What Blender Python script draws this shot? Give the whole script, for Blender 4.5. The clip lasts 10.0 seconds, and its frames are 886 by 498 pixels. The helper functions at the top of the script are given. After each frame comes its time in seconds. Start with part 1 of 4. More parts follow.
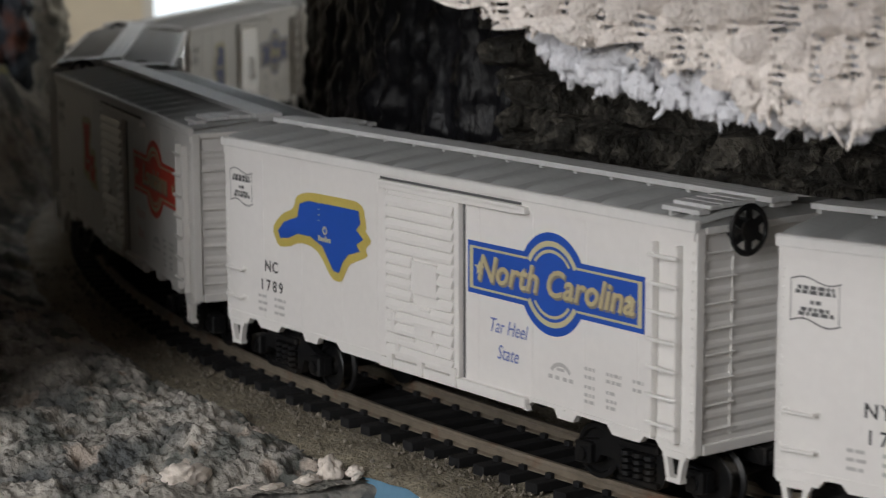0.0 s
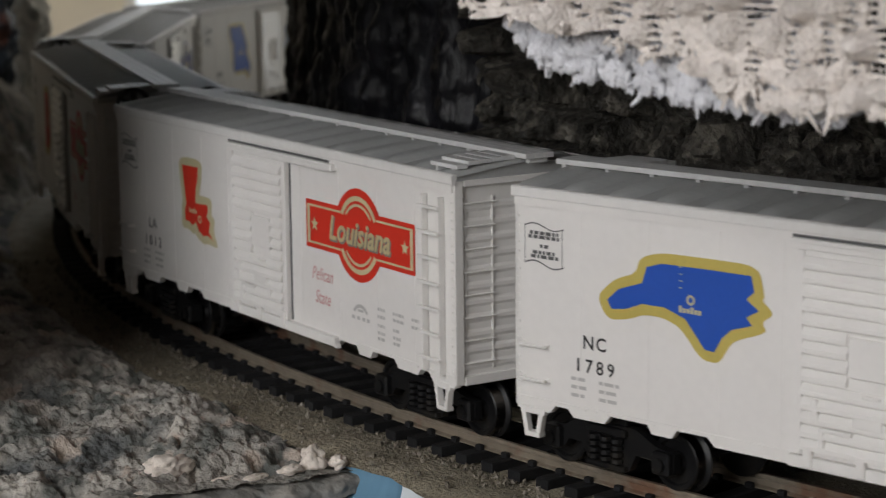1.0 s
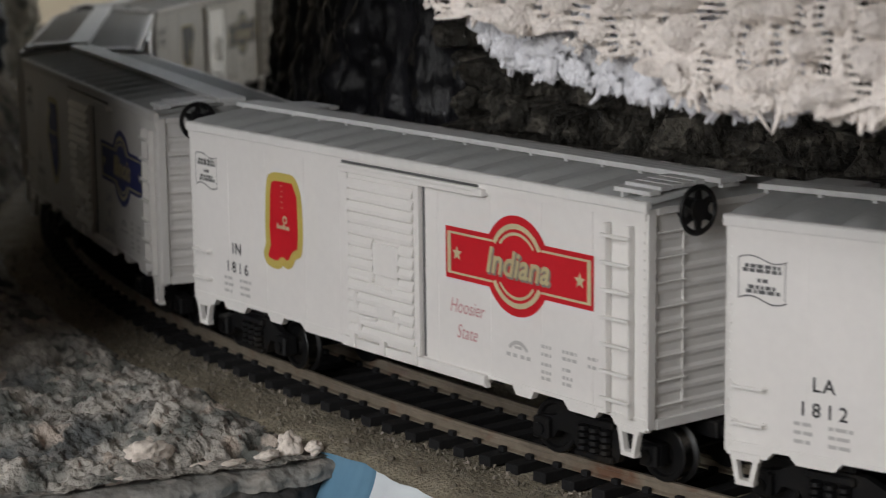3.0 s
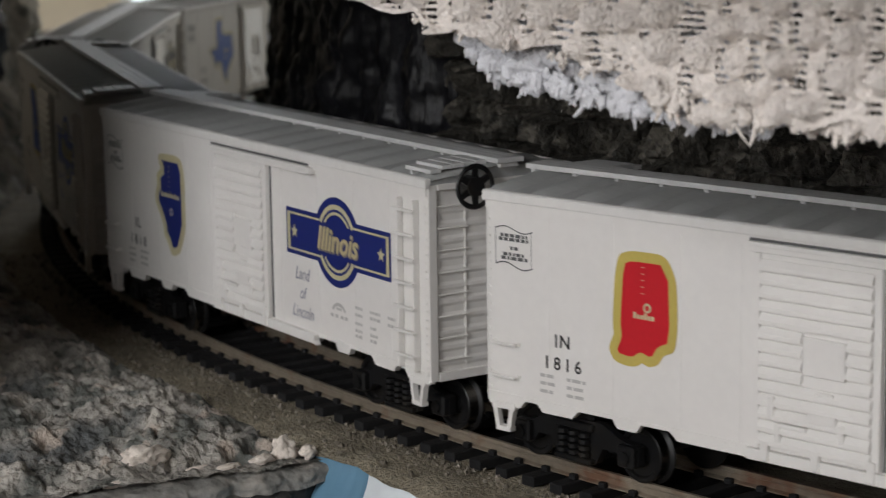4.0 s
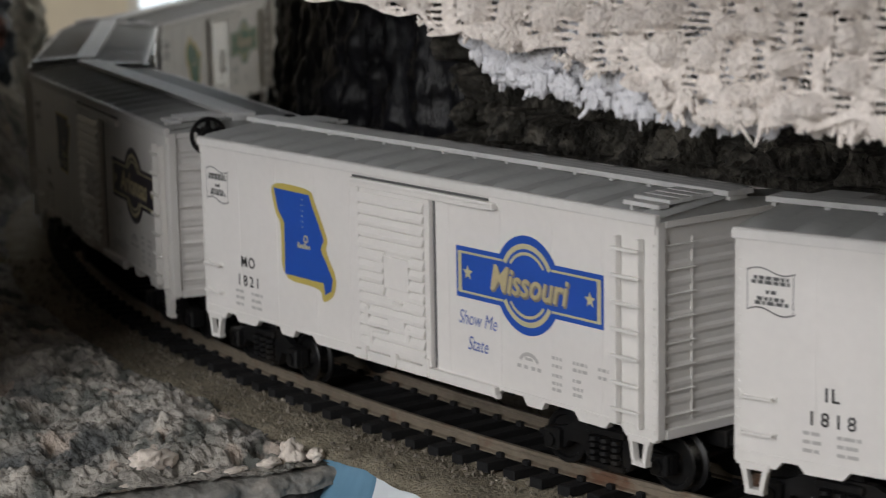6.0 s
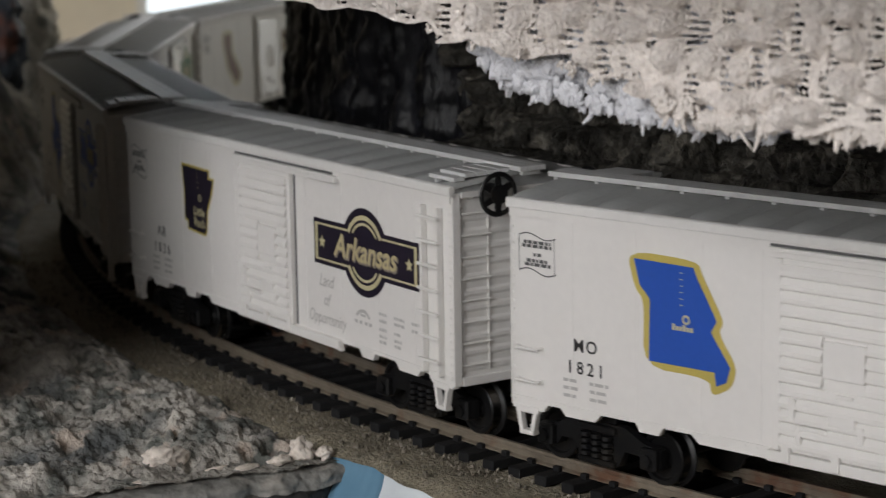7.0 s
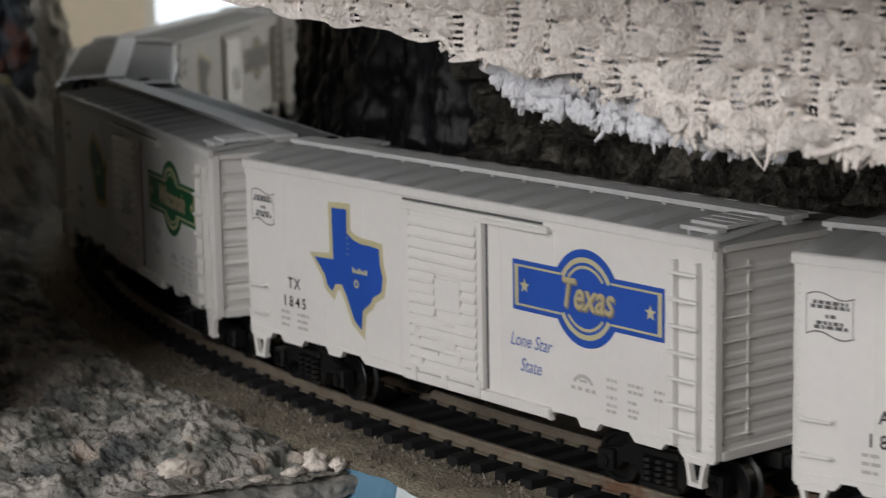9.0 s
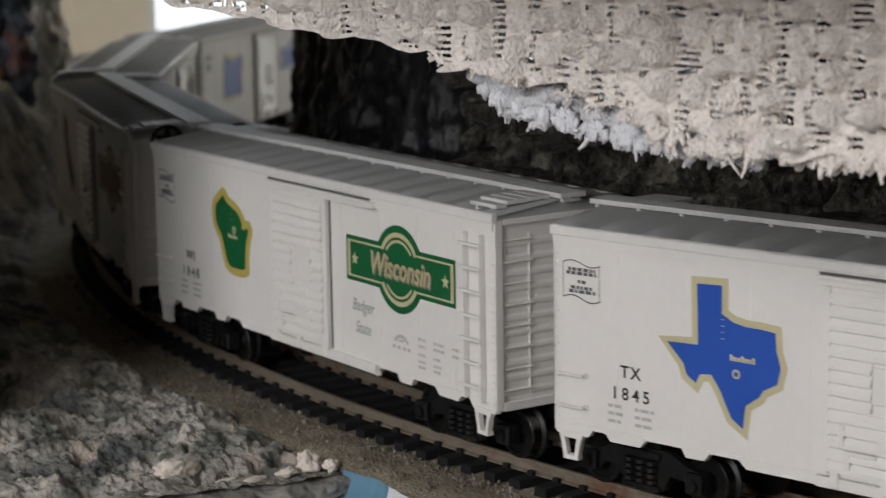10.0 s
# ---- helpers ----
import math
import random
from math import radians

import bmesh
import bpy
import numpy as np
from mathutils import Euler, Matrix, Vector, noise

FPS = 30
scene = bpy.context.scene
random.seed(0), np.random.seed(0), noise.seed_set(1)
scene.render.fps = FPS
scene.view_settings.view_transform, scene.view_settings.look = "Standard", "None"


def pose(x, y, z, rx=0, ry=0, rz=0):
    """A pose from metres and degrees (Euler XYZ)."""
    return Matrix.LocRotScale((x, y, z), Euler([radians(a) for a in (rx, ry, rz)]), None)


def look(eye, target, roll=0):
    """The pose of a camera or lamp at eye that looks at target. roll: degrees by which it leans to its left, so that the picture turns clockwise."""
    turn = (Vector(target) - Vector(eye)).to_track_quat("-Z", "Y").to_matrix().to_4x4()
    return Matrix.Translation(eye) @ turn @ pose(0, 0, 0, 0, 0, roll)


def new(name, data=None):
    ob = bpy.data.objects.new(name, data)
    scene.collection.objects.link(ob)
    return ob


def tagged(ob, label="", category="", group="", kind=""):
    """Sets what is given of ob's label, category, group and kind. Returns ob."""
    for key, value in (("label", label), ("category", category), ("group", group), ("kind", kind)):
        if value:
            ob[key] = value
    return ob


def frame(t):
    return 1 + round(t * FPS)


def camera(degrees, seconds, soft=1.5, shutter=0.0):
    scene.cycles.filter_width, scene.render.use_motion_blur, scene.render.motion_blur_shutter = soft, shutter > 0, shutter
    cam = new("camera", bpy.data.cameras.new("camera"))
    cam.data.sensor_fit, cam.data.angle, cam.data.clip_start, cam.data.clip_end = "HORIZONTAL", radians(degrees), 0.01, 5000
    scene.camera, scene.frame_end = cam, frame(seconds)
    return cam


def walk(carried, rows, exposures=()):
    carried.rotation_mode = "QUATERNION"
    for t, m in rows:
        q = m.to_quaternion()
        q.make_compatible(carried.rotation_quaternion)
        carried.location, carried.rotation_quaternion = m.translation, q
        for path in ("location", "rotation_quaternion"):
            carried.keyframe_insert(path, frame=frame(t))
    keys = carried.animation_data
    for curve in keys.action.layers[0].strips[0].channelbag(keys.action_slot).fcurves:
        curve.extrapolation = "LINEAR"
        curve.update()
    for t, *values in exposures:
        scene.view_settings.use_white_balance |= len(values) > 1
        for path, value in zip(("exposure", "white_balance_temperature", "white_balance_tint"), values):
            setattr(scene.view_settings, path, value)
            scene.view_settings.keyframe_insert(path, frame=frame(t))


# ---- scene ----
cam = camera(23.07, 10.0, soft=1.2, shutter=0.18)
cam.data.dof.use_dof = True
cam.data.dof.focus_distance = 0.375
cam.data.dof.aperture_fstop = 46
walk(cam, [
    (0, pose(0.3121, -0.2459, 0.1023, 80.161, 0.164, 53.029)),
    (0.5, pose(0.3127, -0.2472, 0.1030, 79.998, 0.586, 52.613)),
    (1, pose(0.3133, -0.2458, 0.1021, 79.923, 0.613, 52.557)),
    (1.5, pose(0.3152, -0.2452, 0.1016, 79.838, 0.570, 52.366)),
    (2, pose(0.3169, -0.2453, 0.1025, 79.702, 0.634, 52.378)),
    (2.5, pose(0.3204, -0.2463, 0.1044, 79.540, 0.640, 52.545)),
    (3, pose(0.3232, -0.2480, 0.1054, 79.437, 0.681, 52.433)),
    (4.5, pose(0.3317, -0.2512, 0.1082, 79.569, 0.821, 52.539)),
    (5, pose(0.3293, -0.2486, 0.1069, 79.573, 1.046, 52.552)),
    (5.5, pose(0.3279, -0.2494, 0.1072, 79.572, 1.069, 52.621)),
    (6, pose(0.3305, -0.2504, 0.1074, 79.615, 1.041, 52.669)),
    (7.5, pose(0.3389, -0.2571, 0.1100, 79.805, 0.833, 52.915)),
    (8, pose(0.3392, -0.2564, 0.1118, 79.805, 1.052, 52.686)),
    (8.5, pose(0.3384, -0.2566, 0.1109, 79.778, 1.072, 52.905)),
    (9, pose(0.3393, -0.2583, 0.1110, 79.843, 0.965, 53.061)),
    (9.5, pose(0.3434, -0.2596, 0.1117, 79.898, 1.039, 52.945)),
    (10, pose(0.3473, -0.2620, 0.1124, 79.992, 0.928, 53.071)),
], exposures=[(0, 0.0), (10, 0.0)])

# ---- world and light ----
world = bpy.data.worlds.new("daylight")
scene.world = world
world.use_nodes = True
wn = world.node_tree
sky = wn.nodes.new("ShaderNodeTexSky")
sky.sky_type = "NISHITA"
sky.sun_disc = False
sky.sun_elevation, sky.sun_rotation = radians(35), radians(130)
wn.links.new(sky.outputs[0], wn.nodes["Background"].inputs[0])
wn.nodes["Background"].inputs[1].default_value = 0.12


def window_light(name, place, target, width, height, watts, colour):
    """The sky's light through a window opening."""
    data = bpy.data.lights.new(name, "AREA")
    data.shape, data.size, data.size_y = "RECTANGLE", width, height
    data.energy, data.color = watts, colour
    ob = new(name, data)
    ob.matrix_world = look(place, target)
    return ob


window_light("window_light", (0.72, -1.93, 0.84), (0.6, 0, 0.1), 1.2, 1.1, 28.5, (1.0, 0.985, 0.98))
window_light("window_light_far", (-2.59, 1.8175, 0.461), (0, 1.8175, 0.461), 0.86, 1.17, 25, (0.90, 0.95, 1.0))
# fill through an unseen window, added to brighten the far wall and far cars
window_light("fill_light_north", (-0.9, 2.74, 0.5), (-0.9, 0, 0.1), 1.2, 1.1, 14, (1.0, 0.98, 0.93))

# ---- materials ----
MATS = {}


def material(name, colour, rough=0.5, metal=0.0, scale=40.0, vary=0.15, bump=0.0, bump_scale=None, second=None,
             amount=0.5, coat=0.0, spec=0.5, sss=0.0, stretch=(1, 1, 1), per_piece=0.0):
    """Two scales of noise over a base colour, with fine relief. Sizes by object coordinates in metres."""
    if name in MATS:
        return MATS[name]
    mat = bpy.data.materials.new(name)
    mat.use_nodes = True
    nt = mat.node_tree
    n, link = nt.nodes, nt.links.new
    bsdf = n["Principled BSDF"]
    bsdf.inputs["Roughness"].default_value = rough
    bsdf.inputs["Metallic"].default_value = metal
    bsdf.inputs["Coat Weight"].default_value = coat
    bsdf.inputs["Specular IOR Level"].default_value = spec
    if sss:
        bsdf.inputs["Subsurface Weight"].default_value = sss
        bsdf.inputs["Subsurface Radius"].default_value = (0.0015, 0.0013, 0.0012)
    coord, mapping = n.new("ShaderNodeTexCoord"), n.new("ShaderNodeMapping")
    mapping.inputs["Scale"].default_value = stretch
    link(coord.outputs["Object"], mapping.inputs[0])
    coarse, fine = n.new("ShaderNodeTexNoise"), n.new("ShaderNodeTexNoise")
    coarse.inputs["Scale"].default_value, coarse.inputs["Detail"].default_value = scale, 4
    fine.inputs["Scale"].default_value, fine.inputs["Detail"].default_value = scale * 9, 5
    link(mapping.outputs[0], coarse.inputs["Vector"]), link(mapping.outputs[0], fine.inputs["Vector"])
    dark = tuple(c * (1 - vary) for c in colour)
    light = tuple(min(1, c * (1 + vary)) for c in colour)
    ramp = n.new("ShaderNodeValToRGB")
    ramp.color_ramp.elements[0].color, ramp.color_ramp.elements[1].color = (*dark, 1), (*light, 1)
    ramp.color_ramp.elements[0].position, ramp.color_ramp.elements[1].position = 0.3, 0.7
    mix = n.new("ShaderNodeMath")
    mix.operation = "MULTIPLY_ADD"
    link(fine.outputs[0], mix.inputs[0])
    mix.inputs[1].default_value = 0.5
    half = n.new("ShaderNodeMath")
    half.operation = "MULTIPLY"
    half.inputs[1].default_value = 0.5
    link(coarse.outputs[0], half.inputs[0]), link(half.outputs[0], mix.inputs[2])
    link(mix.outputs[0], ramp.inputs[0])
    out = ramp.outputs[0]
    if second:
        patch = n.new("ShaderNodeTexNoise")
        patch.inputs["Scale"].default_value, patch.inputs["Detail"].default_value = scale * 2.3, 6
        link(mapping.outputs[0], patch.inputs["Vector"])
        cut = n.new("ShaderNodeValToRGB")
        cut.color_ramp.elements[0].position, cut.color_ramp.elements[1].position = 0.62 - amount * 0.3, 0.72 - amount * 0.2
        blend = n.new("ShaderNodeMixRGB")
        link(patch.outputs[0], cut.inputs[0]), link(cut.outputs[0], blend.inputs[0])
        link(out, blend.inputs[1])
        blend.inputs[2].default_value = (*second, 1)
        out = blend.outputs[0]
    if per_piece:
        info, hsv, span = n.new("ShaderNodeObjectInfo"), n.new("ShaderNodeHueSaturation"), n.new("ShaderNodeMapRange")
        span.inputs[3].default_value, span.inputs[4].default_value = 1 - per_piece, 1 + per_piece
        link(info.outputs["Random"], span.inputs[0]), link(span.outputs[0], hsv.inputs["Value"])
        link(out, hsv.inputs["Color"])
        out = hsv.outputs[0]
    link(out, bsdf.inputs["Base Color"])
    wear = n.new("ShaderNodeMapRange")
    wear.inputs[3].default_value, wear.inputs[4].default_value = max(0.02, rough - 0.1), min(1, rough + 0.1)
    link(coarse.outputs[0], wear.inputs[0]), link(wear.outputs[0], bsdf.inputs["Roughness"])
    if bump:
        relief = n.new("ShaderNodeTexNoise")
        relief.inputs["Scale"].default_value, relief.inputs["Detail"].default_value = bump_scale or scale * 6, 7
        link(mapping.outputs[0], relief.inputs["Vector"])
        b = n.new("ShaderNodeBump")
        b.inputs["Strength"].default_value, b.inputs["Distance"].default_value = 1.0, bump
        link(relief.outputs[0], b.inputs["Height"]), link(b.outputs[0], bsdf.inputs["Normal"])
    MATS[name] = mat
    return mat


WHITE = material("white_plastic", (0.74, 0.72, 0.69), 0.42, scale=60, vary=0.035, bump=0.00001, bump_scale=900)
ROOF = material("grey_roof", (0.39, 0.395, 0.385), 0.65, spec=0.3, scale=90, vary=0.08, bump=0.00001, bump_scale=900)
BOARD = material("grey_walkway", (0.60, 0.60, 0.59), 0.7, scale=90, vary=0.08, bump=0.00001, bump_scale=900)
BLACK = material("black_plastic", (0.006, 0.006, 0.0065), 0.42, scale=90, vary=0.3, second=(0.014, 0.0125, 0.011), amount=0.3, spec=0.35)
STEEL = material("bright_steel", (0.26, 0.25, 0.24), 0.26, 1.0, scale=200, vary=0.1)
RAIL = material("tarnished_rail", (0.26, 0.22, 0.17), 0.42, 0.45, scale=50, vary=0.3, second=(0.22, 0.125, 0.08), amount=0.25)
TIE = material("black_tie", (0.011, 0.011, 0.012), 0.75, spec=0.3, scale=150, vary=0.3, bump=0.0001, bump_scale=1500, per_piece=0.25)
GOLD = material("gold_ink", (0.50, 0.40, 0.10), 0.5, scale=120, vary=0.08)
PALEGOLD = material("pale_gold_ink", (0.53, 0.48, 0.29), 0.5, scale=120, vary=0.08)
NAMEGOLD = material("dull_gold_ink", (0.48, 0.41, 0.23), 0.5, scale=120, vary=0.15)
NAMESHADE = material("grey_gold_ink", (0.22, 0.19, 0.16), 0.5, scale=120, vary=0.1)
INK = material("black_ink", (0.03, 0.03, 0.03), 0.5, scale=100, vary=0.1)
GREYINK = material("grey_ink", (0.46, 0.45, 0.43), 0.5, scale=100, vary=0.1)

# ---- the line of the track ----
R1, R2, BREAK = 0.6468, 0.5301, -0.0585
PITCH, PIVOT = 0.1527, 0.0525


def line(q):
    """Centre line at q metres: x, y and heading."""
    if q >= BREAK:
        a = q / R1
        return R1 * math.sin(a), R1 - R1 * math.cos(a), a
    h = BREAK / R1
    cx, cy = (R1 - R2) * math.sin(h), R1 - (R1 - R2) * math.cos(h)
    a = h + (q - BREAK) / R2
    return cx + R2 * math.sin(a), cy - R2 * math.cos(a), a


def beside(q, off, z=0.0):
    """A point off metres to the left (the inner side) of the centre line."""
    x, y, a = line(q)
    return Vector((x - math.sin(a) * off, y + math.cos(a) * off, z))


TRAVEL = [(0, 0), (0.5, 0.0517), (1, 0.1019), (1.5, 0.1532), (2, 0.2048), (2.5, 0.2560), (3, 0.3072), (4.5, 0.4620), (5, 0.5138),
          (5.5, 0.5651), (6, 0.6163), (7.5, 0.7698), (8, 0.8225), (8.5, 0.8746), (9, 0.9311), (9.5, 0.9829), (10, 1.0353)]


def travelled(t):
    for (a, p), (b, q) in zip(TRAVEL, TRAVEL[1:]):
        if t <= b:
            return p + (q - p) * (t - a) / (b - a)


def part(name, bm, mat, parent, label="", m=None, smooth=False):
    """Link a bmesh as one mesh object under a thing or a part."""
    me = bpy.data.meshes.new(name)
    if isinstance(bm, bmesh.types.BMesh):
        bmesh.ops.recalc_face_normals(bm, faces=bm.faces)
        bm.to_mesh(me)
        bm.free()
    else:
        me = bm
    if not me.materials:
        me.materials.append(mat)
    if smooth:
        me.shade_smooth()
    ob = new(name, me)
    ob.parent = parent
    if m:
        ob.matrix_basis = m
    if label:
        tagged(ob, label)
    return ob


def box(bm, x0, x1, y0, y1, z0, z1, bevel=0.0):
    """A box in millimetres, edges rounded."""
    k = 0.001
    vs = [bm.verts.new((x * k, y * k, z * k)) for x in (x0, x1) for y in (y0, y1) for z in (z0, z1)]
    fs = [bm.faces.new([vs[i] for i in f]) for f in
          ((0, 1, 3, 2), (4, 6, 7, 5), (0, 4, 5, 1), (2, 3, 7, 6), (0, 2, 6, 4), (1, 5, 7, 3))]
    if bevel:
        es = list({e for f in fs for e in f.edges})
        bmesh.ops.bevel(bm, geom=es, offset=bevel * k, segments=1, affect="EDGES")
    return bm


def prism(bm, outline, y0, y1, axis="y"):
    """Extrude an outline of (a, b) millimetres along y (a = x, b = z) or along x (a = y, b = z)."""
    k = 0.001
    def at(a, b, d):
        return (a * k, d * k, b * k) if axis == "y" else (d * k, a * k, b * k)
    lo = [bm.verts.new(at(a, b, y0)) for a, b in outline]
    hi = [bm.verts.new(at(a, b, y1)) for a, b in outline]
    bm.faces.new(lo), bm.faces.new(hi[::-1])
    for i in range(len(lo)):
        j = (i + 1) % len(lo)
        bm.faces.new((lo[i], hi[i], hi[j], lo[j]))
    return bm


def rod(bm, a, b, r, n=6):
    """A round bar between two points in millimetres."""
    a, b = Vector(a) * 0.001, Vector(b) * 0.001
    d = b - a
    m = Matrix.Translation((a + b) / 2) @ d.to_track_quat("Z", "Y").to_matrix().to_4x4()
    bmesh.ops.create_cone(bm, cap_ends=True, segments=n, radius1=r * 0.001, radius2=r * 0.001, depth=d.length, matrix=m)
    return bm


def disc(bm, x, z, y, r0, r1, n=28, thick=0.06, a0=0.0, a1=360.0):
    """A flat ring (or disc, r0 = 0) facing -y, in millimetres."""
    k = 0.001
    full = a1 - a0 >= 360
    steps = n if full else n + 1
    ring = []
    for r in (r0, r1) if r0 else (r1,):
        ring.append([bm.verts.new(((x + r * math.cos(radians(a0 + (a1 - a0) * i / n))) * k, y * k,
                                   (z + r * math.sin(radians(a0 + (a1 - a0) * i / n))) * k)) for i in range(steps)])
    if not r0:
        bm.faces.new(ring[0])
    else:
        for i in range(n):
            j = (i + 1) % steps
            bm.faces.new((ring[0][i], ring[1][i], ring[1][j], ring[0][j]))
    return bm


def flat(bm, outline, y):
    """A flat printed shape facing -y, outline of (x, z) millimetres."""
    bm.faces.new([bm.verts.new((x * 0.001, y * 0.001, z * 0.001)) for x, z in outline])
    return bm


LETTERS = {}


def lettering(text, x, z, y, size, shear=0.0, wide=1.0, align="CENTER", bold=0.0, space=1.0):
    """Printed words as a flat mesh facing -y, in millimetres."""
    key = (text, size, shear, wide, align, bold, space)
    if key not in LETTERS:
        cu = bpy.data.curves.new("words", "FONT")
        cu.body, cu.size, cu.shear, cu.align_x, cu.offset = text, size * 0.001, shear, align, bold * 0.001
        cu.resolution_u, cu.space_character = 3, space
        ob = new("words", cu)
        me = bpy.data.meshes.new_from_object(ob.evaluated_get(bpy.context.evaluated_depsgraph_get()))
        bpy.data.objects.remove(ob)
        LETTERS[key] = me
    me = LETTERS[key].copy()
    me.transform(pose(x * 0.001, y * 0.001, z * 0.001, 90) @ Matrix.Diagonal((wide, 1, 1, 1)))
    return me


def rounded(outline, times=2):
    """Corners cut, over and over, into curves."""
    for _ in range(times):
        pairs = list(zip(outline, outline[1:] + outline[:1]))
        outline = [p for (a, b), (c, d) in pairs for p in ((0.8 * a + 0.2 * c, 0.8 * b + 0.2 * d), (0.2 * a + 0.8 * c, 0.2 * b + 0.8 * d))]
    return outline


def grown(outline, d):
    """The outline pushed out by d: union-like offset along the mean normals."""
    n, out = len(outline), []
    area = sum(outline[i][0] * outline[(i + 1) % n][1] - outline[(i + 1) % n][0] * outline[i][1] for i in range(n))
    sgn = 1 if area > 0 else -1
    for i in range(n):
        p, q, r = outline[i - 1], outline[i], outline[(i + 1) % n]
        n1 = Vector((q[1] - p[1], p[0] - q[0])).normalized() * sgn
        n2 = Vector((r[1] - q[1], q[0] - r[0])).normalized() * sgn
        m = (n1 + n2)
        m = m.normalized() if m.length > 0.3 else n1
        f = d / max(0.6, m.dot(n1))
        out.append((q[0] + m.x * f, q[1] + m.y * f))
    return out

# ---- the boxcars ----
# State outlines, in units of the map's own width and height (0 to 1).
SHAPES = {
    "NC": [(0, 0.43), (0.08, 0.59), (0.24, 0.71), (0.27, 0.92), (0.37, 0.99), (0.65, 1), (0.95, 1), (0.97, 0.81), (0.92, 0.71), (1, 0.59), (0.92, 0.49), (0.96, 0.4), (0.83, 0.31), (0.77, 0.19), (0.72, 0), (0.66, 0.01), (0.53, 0.35), (0.39, 0.45), (0.24, 0.45), (0.13, 0.35), (0.03, 0.32)],
    "LA": [(0, 0.99), (0.55, 1), (0.53, 0.84), (0.45, 0.68), (0.43, 0.48), (0.85, 0.49), (0.84, 0.39), (0.79, 0.32), (0.92, 0.25), (0.86, 0.11), (1, 0), (0.82, 0.06), (0.68, 0.03), (0.51, 0.09), (0.43, 0.21), (0.32, 0.14), (0.19, 0.19), (0.06, 0.19), (0.07, 0.37), (0.12, 0.44), (0.06, 0.68)],
    "IN": [(.14, .96), (.30, 1.0), (.96, 1.0), (1.0, .22), (.78, .16), (.66, .03), (.46, .08), (.30, 0), (0, .03), (.12, .20), (.08, .34)],
    "IL": [(0.2, 1), (0.9, 1), (1, 0.89), (1, 0.31), (0.9, 0.17), (0.76, 0.03), (0.58, 0), (0.48, 0.1), (0.34, 0.17), (0.32, 0.27), (0.2, 0.38), (0, 0.53), (0.03, 0.6), (0.13, 0.67), (0.11, 0.78), (0.29, 0.84), (0.28, 0.92)],
    "MO": [(0, 1.0), (.62, .99), (.66, .90), (.78, .70), (.86, .56), (.80, .46), (1.0, .18), (.96, .05), (.86, 0), (.84, .12), (.16, .12), (.17, .66), (.06, .78)],
    "AR": [(0, 1.0), (.86, .98), (.84, .86), (1.0, .86), (.92, .62), (.78, .38), (.74, .06), (.70, 0), (.16, .04), (.16, .16), (.06, .18), (.06, .60)],
    "TX": [(0.27, 0.99), (0.49, 1), (0.49, 0.8), (0.59, 0.75), (0.7, 0.73), (0.82, 0.73), (0.95, 0.72), (0.96, 0.59), (1, 0.48), (0.97, 0.36), (0.85, 0.3), (0.82, 0.25), (0.7, 0.17), (0.68, 0), (0.58, 0.06), (0.47, 0.26), (0.4, 0.35), (0.3, 0.34), (0.26, 0.27), (0.18, 0.32), (0.15, 0.4), (0, 0.54), (0.28, 0.55)],
    "WI": [(0, .82), (.18, .94), (.26, 1.0), (.34, .90), (.66, .80), (.80, .66), (.78, .56), (1.0, .62), (.90, .40), (.86, .16), (.86, 0), (.36, 0), (.26, .22), (.20, .40), (.02, .58)],
    "CA": [(0, 1), (.46, 1), (.46, .62), (1.0, .16), (.92, .02), (.62, 0), (.50, .14), (.26, .30), (.14, .56), (.02, .80)],
    "MN": [(0, .96), (.26, 1.0), (.50, .92), (1.0, .80), (.66, .56), (.60, .38), (.90, .04), (.90, 0), (.10, 0), (.06, .40)],
    "OR": [(.06, 1.0), (.26, .94), (.50, .86), (.96, .92), (1.0, .76), (.92, .56), (.94, 0), (0, 0), (.02, .40)],
}
BLUE, RED, NAVY = (0.020, 0.085, 0.42), (0.55, 0.012, 0.022), (0.012, 0.022, 0.15)
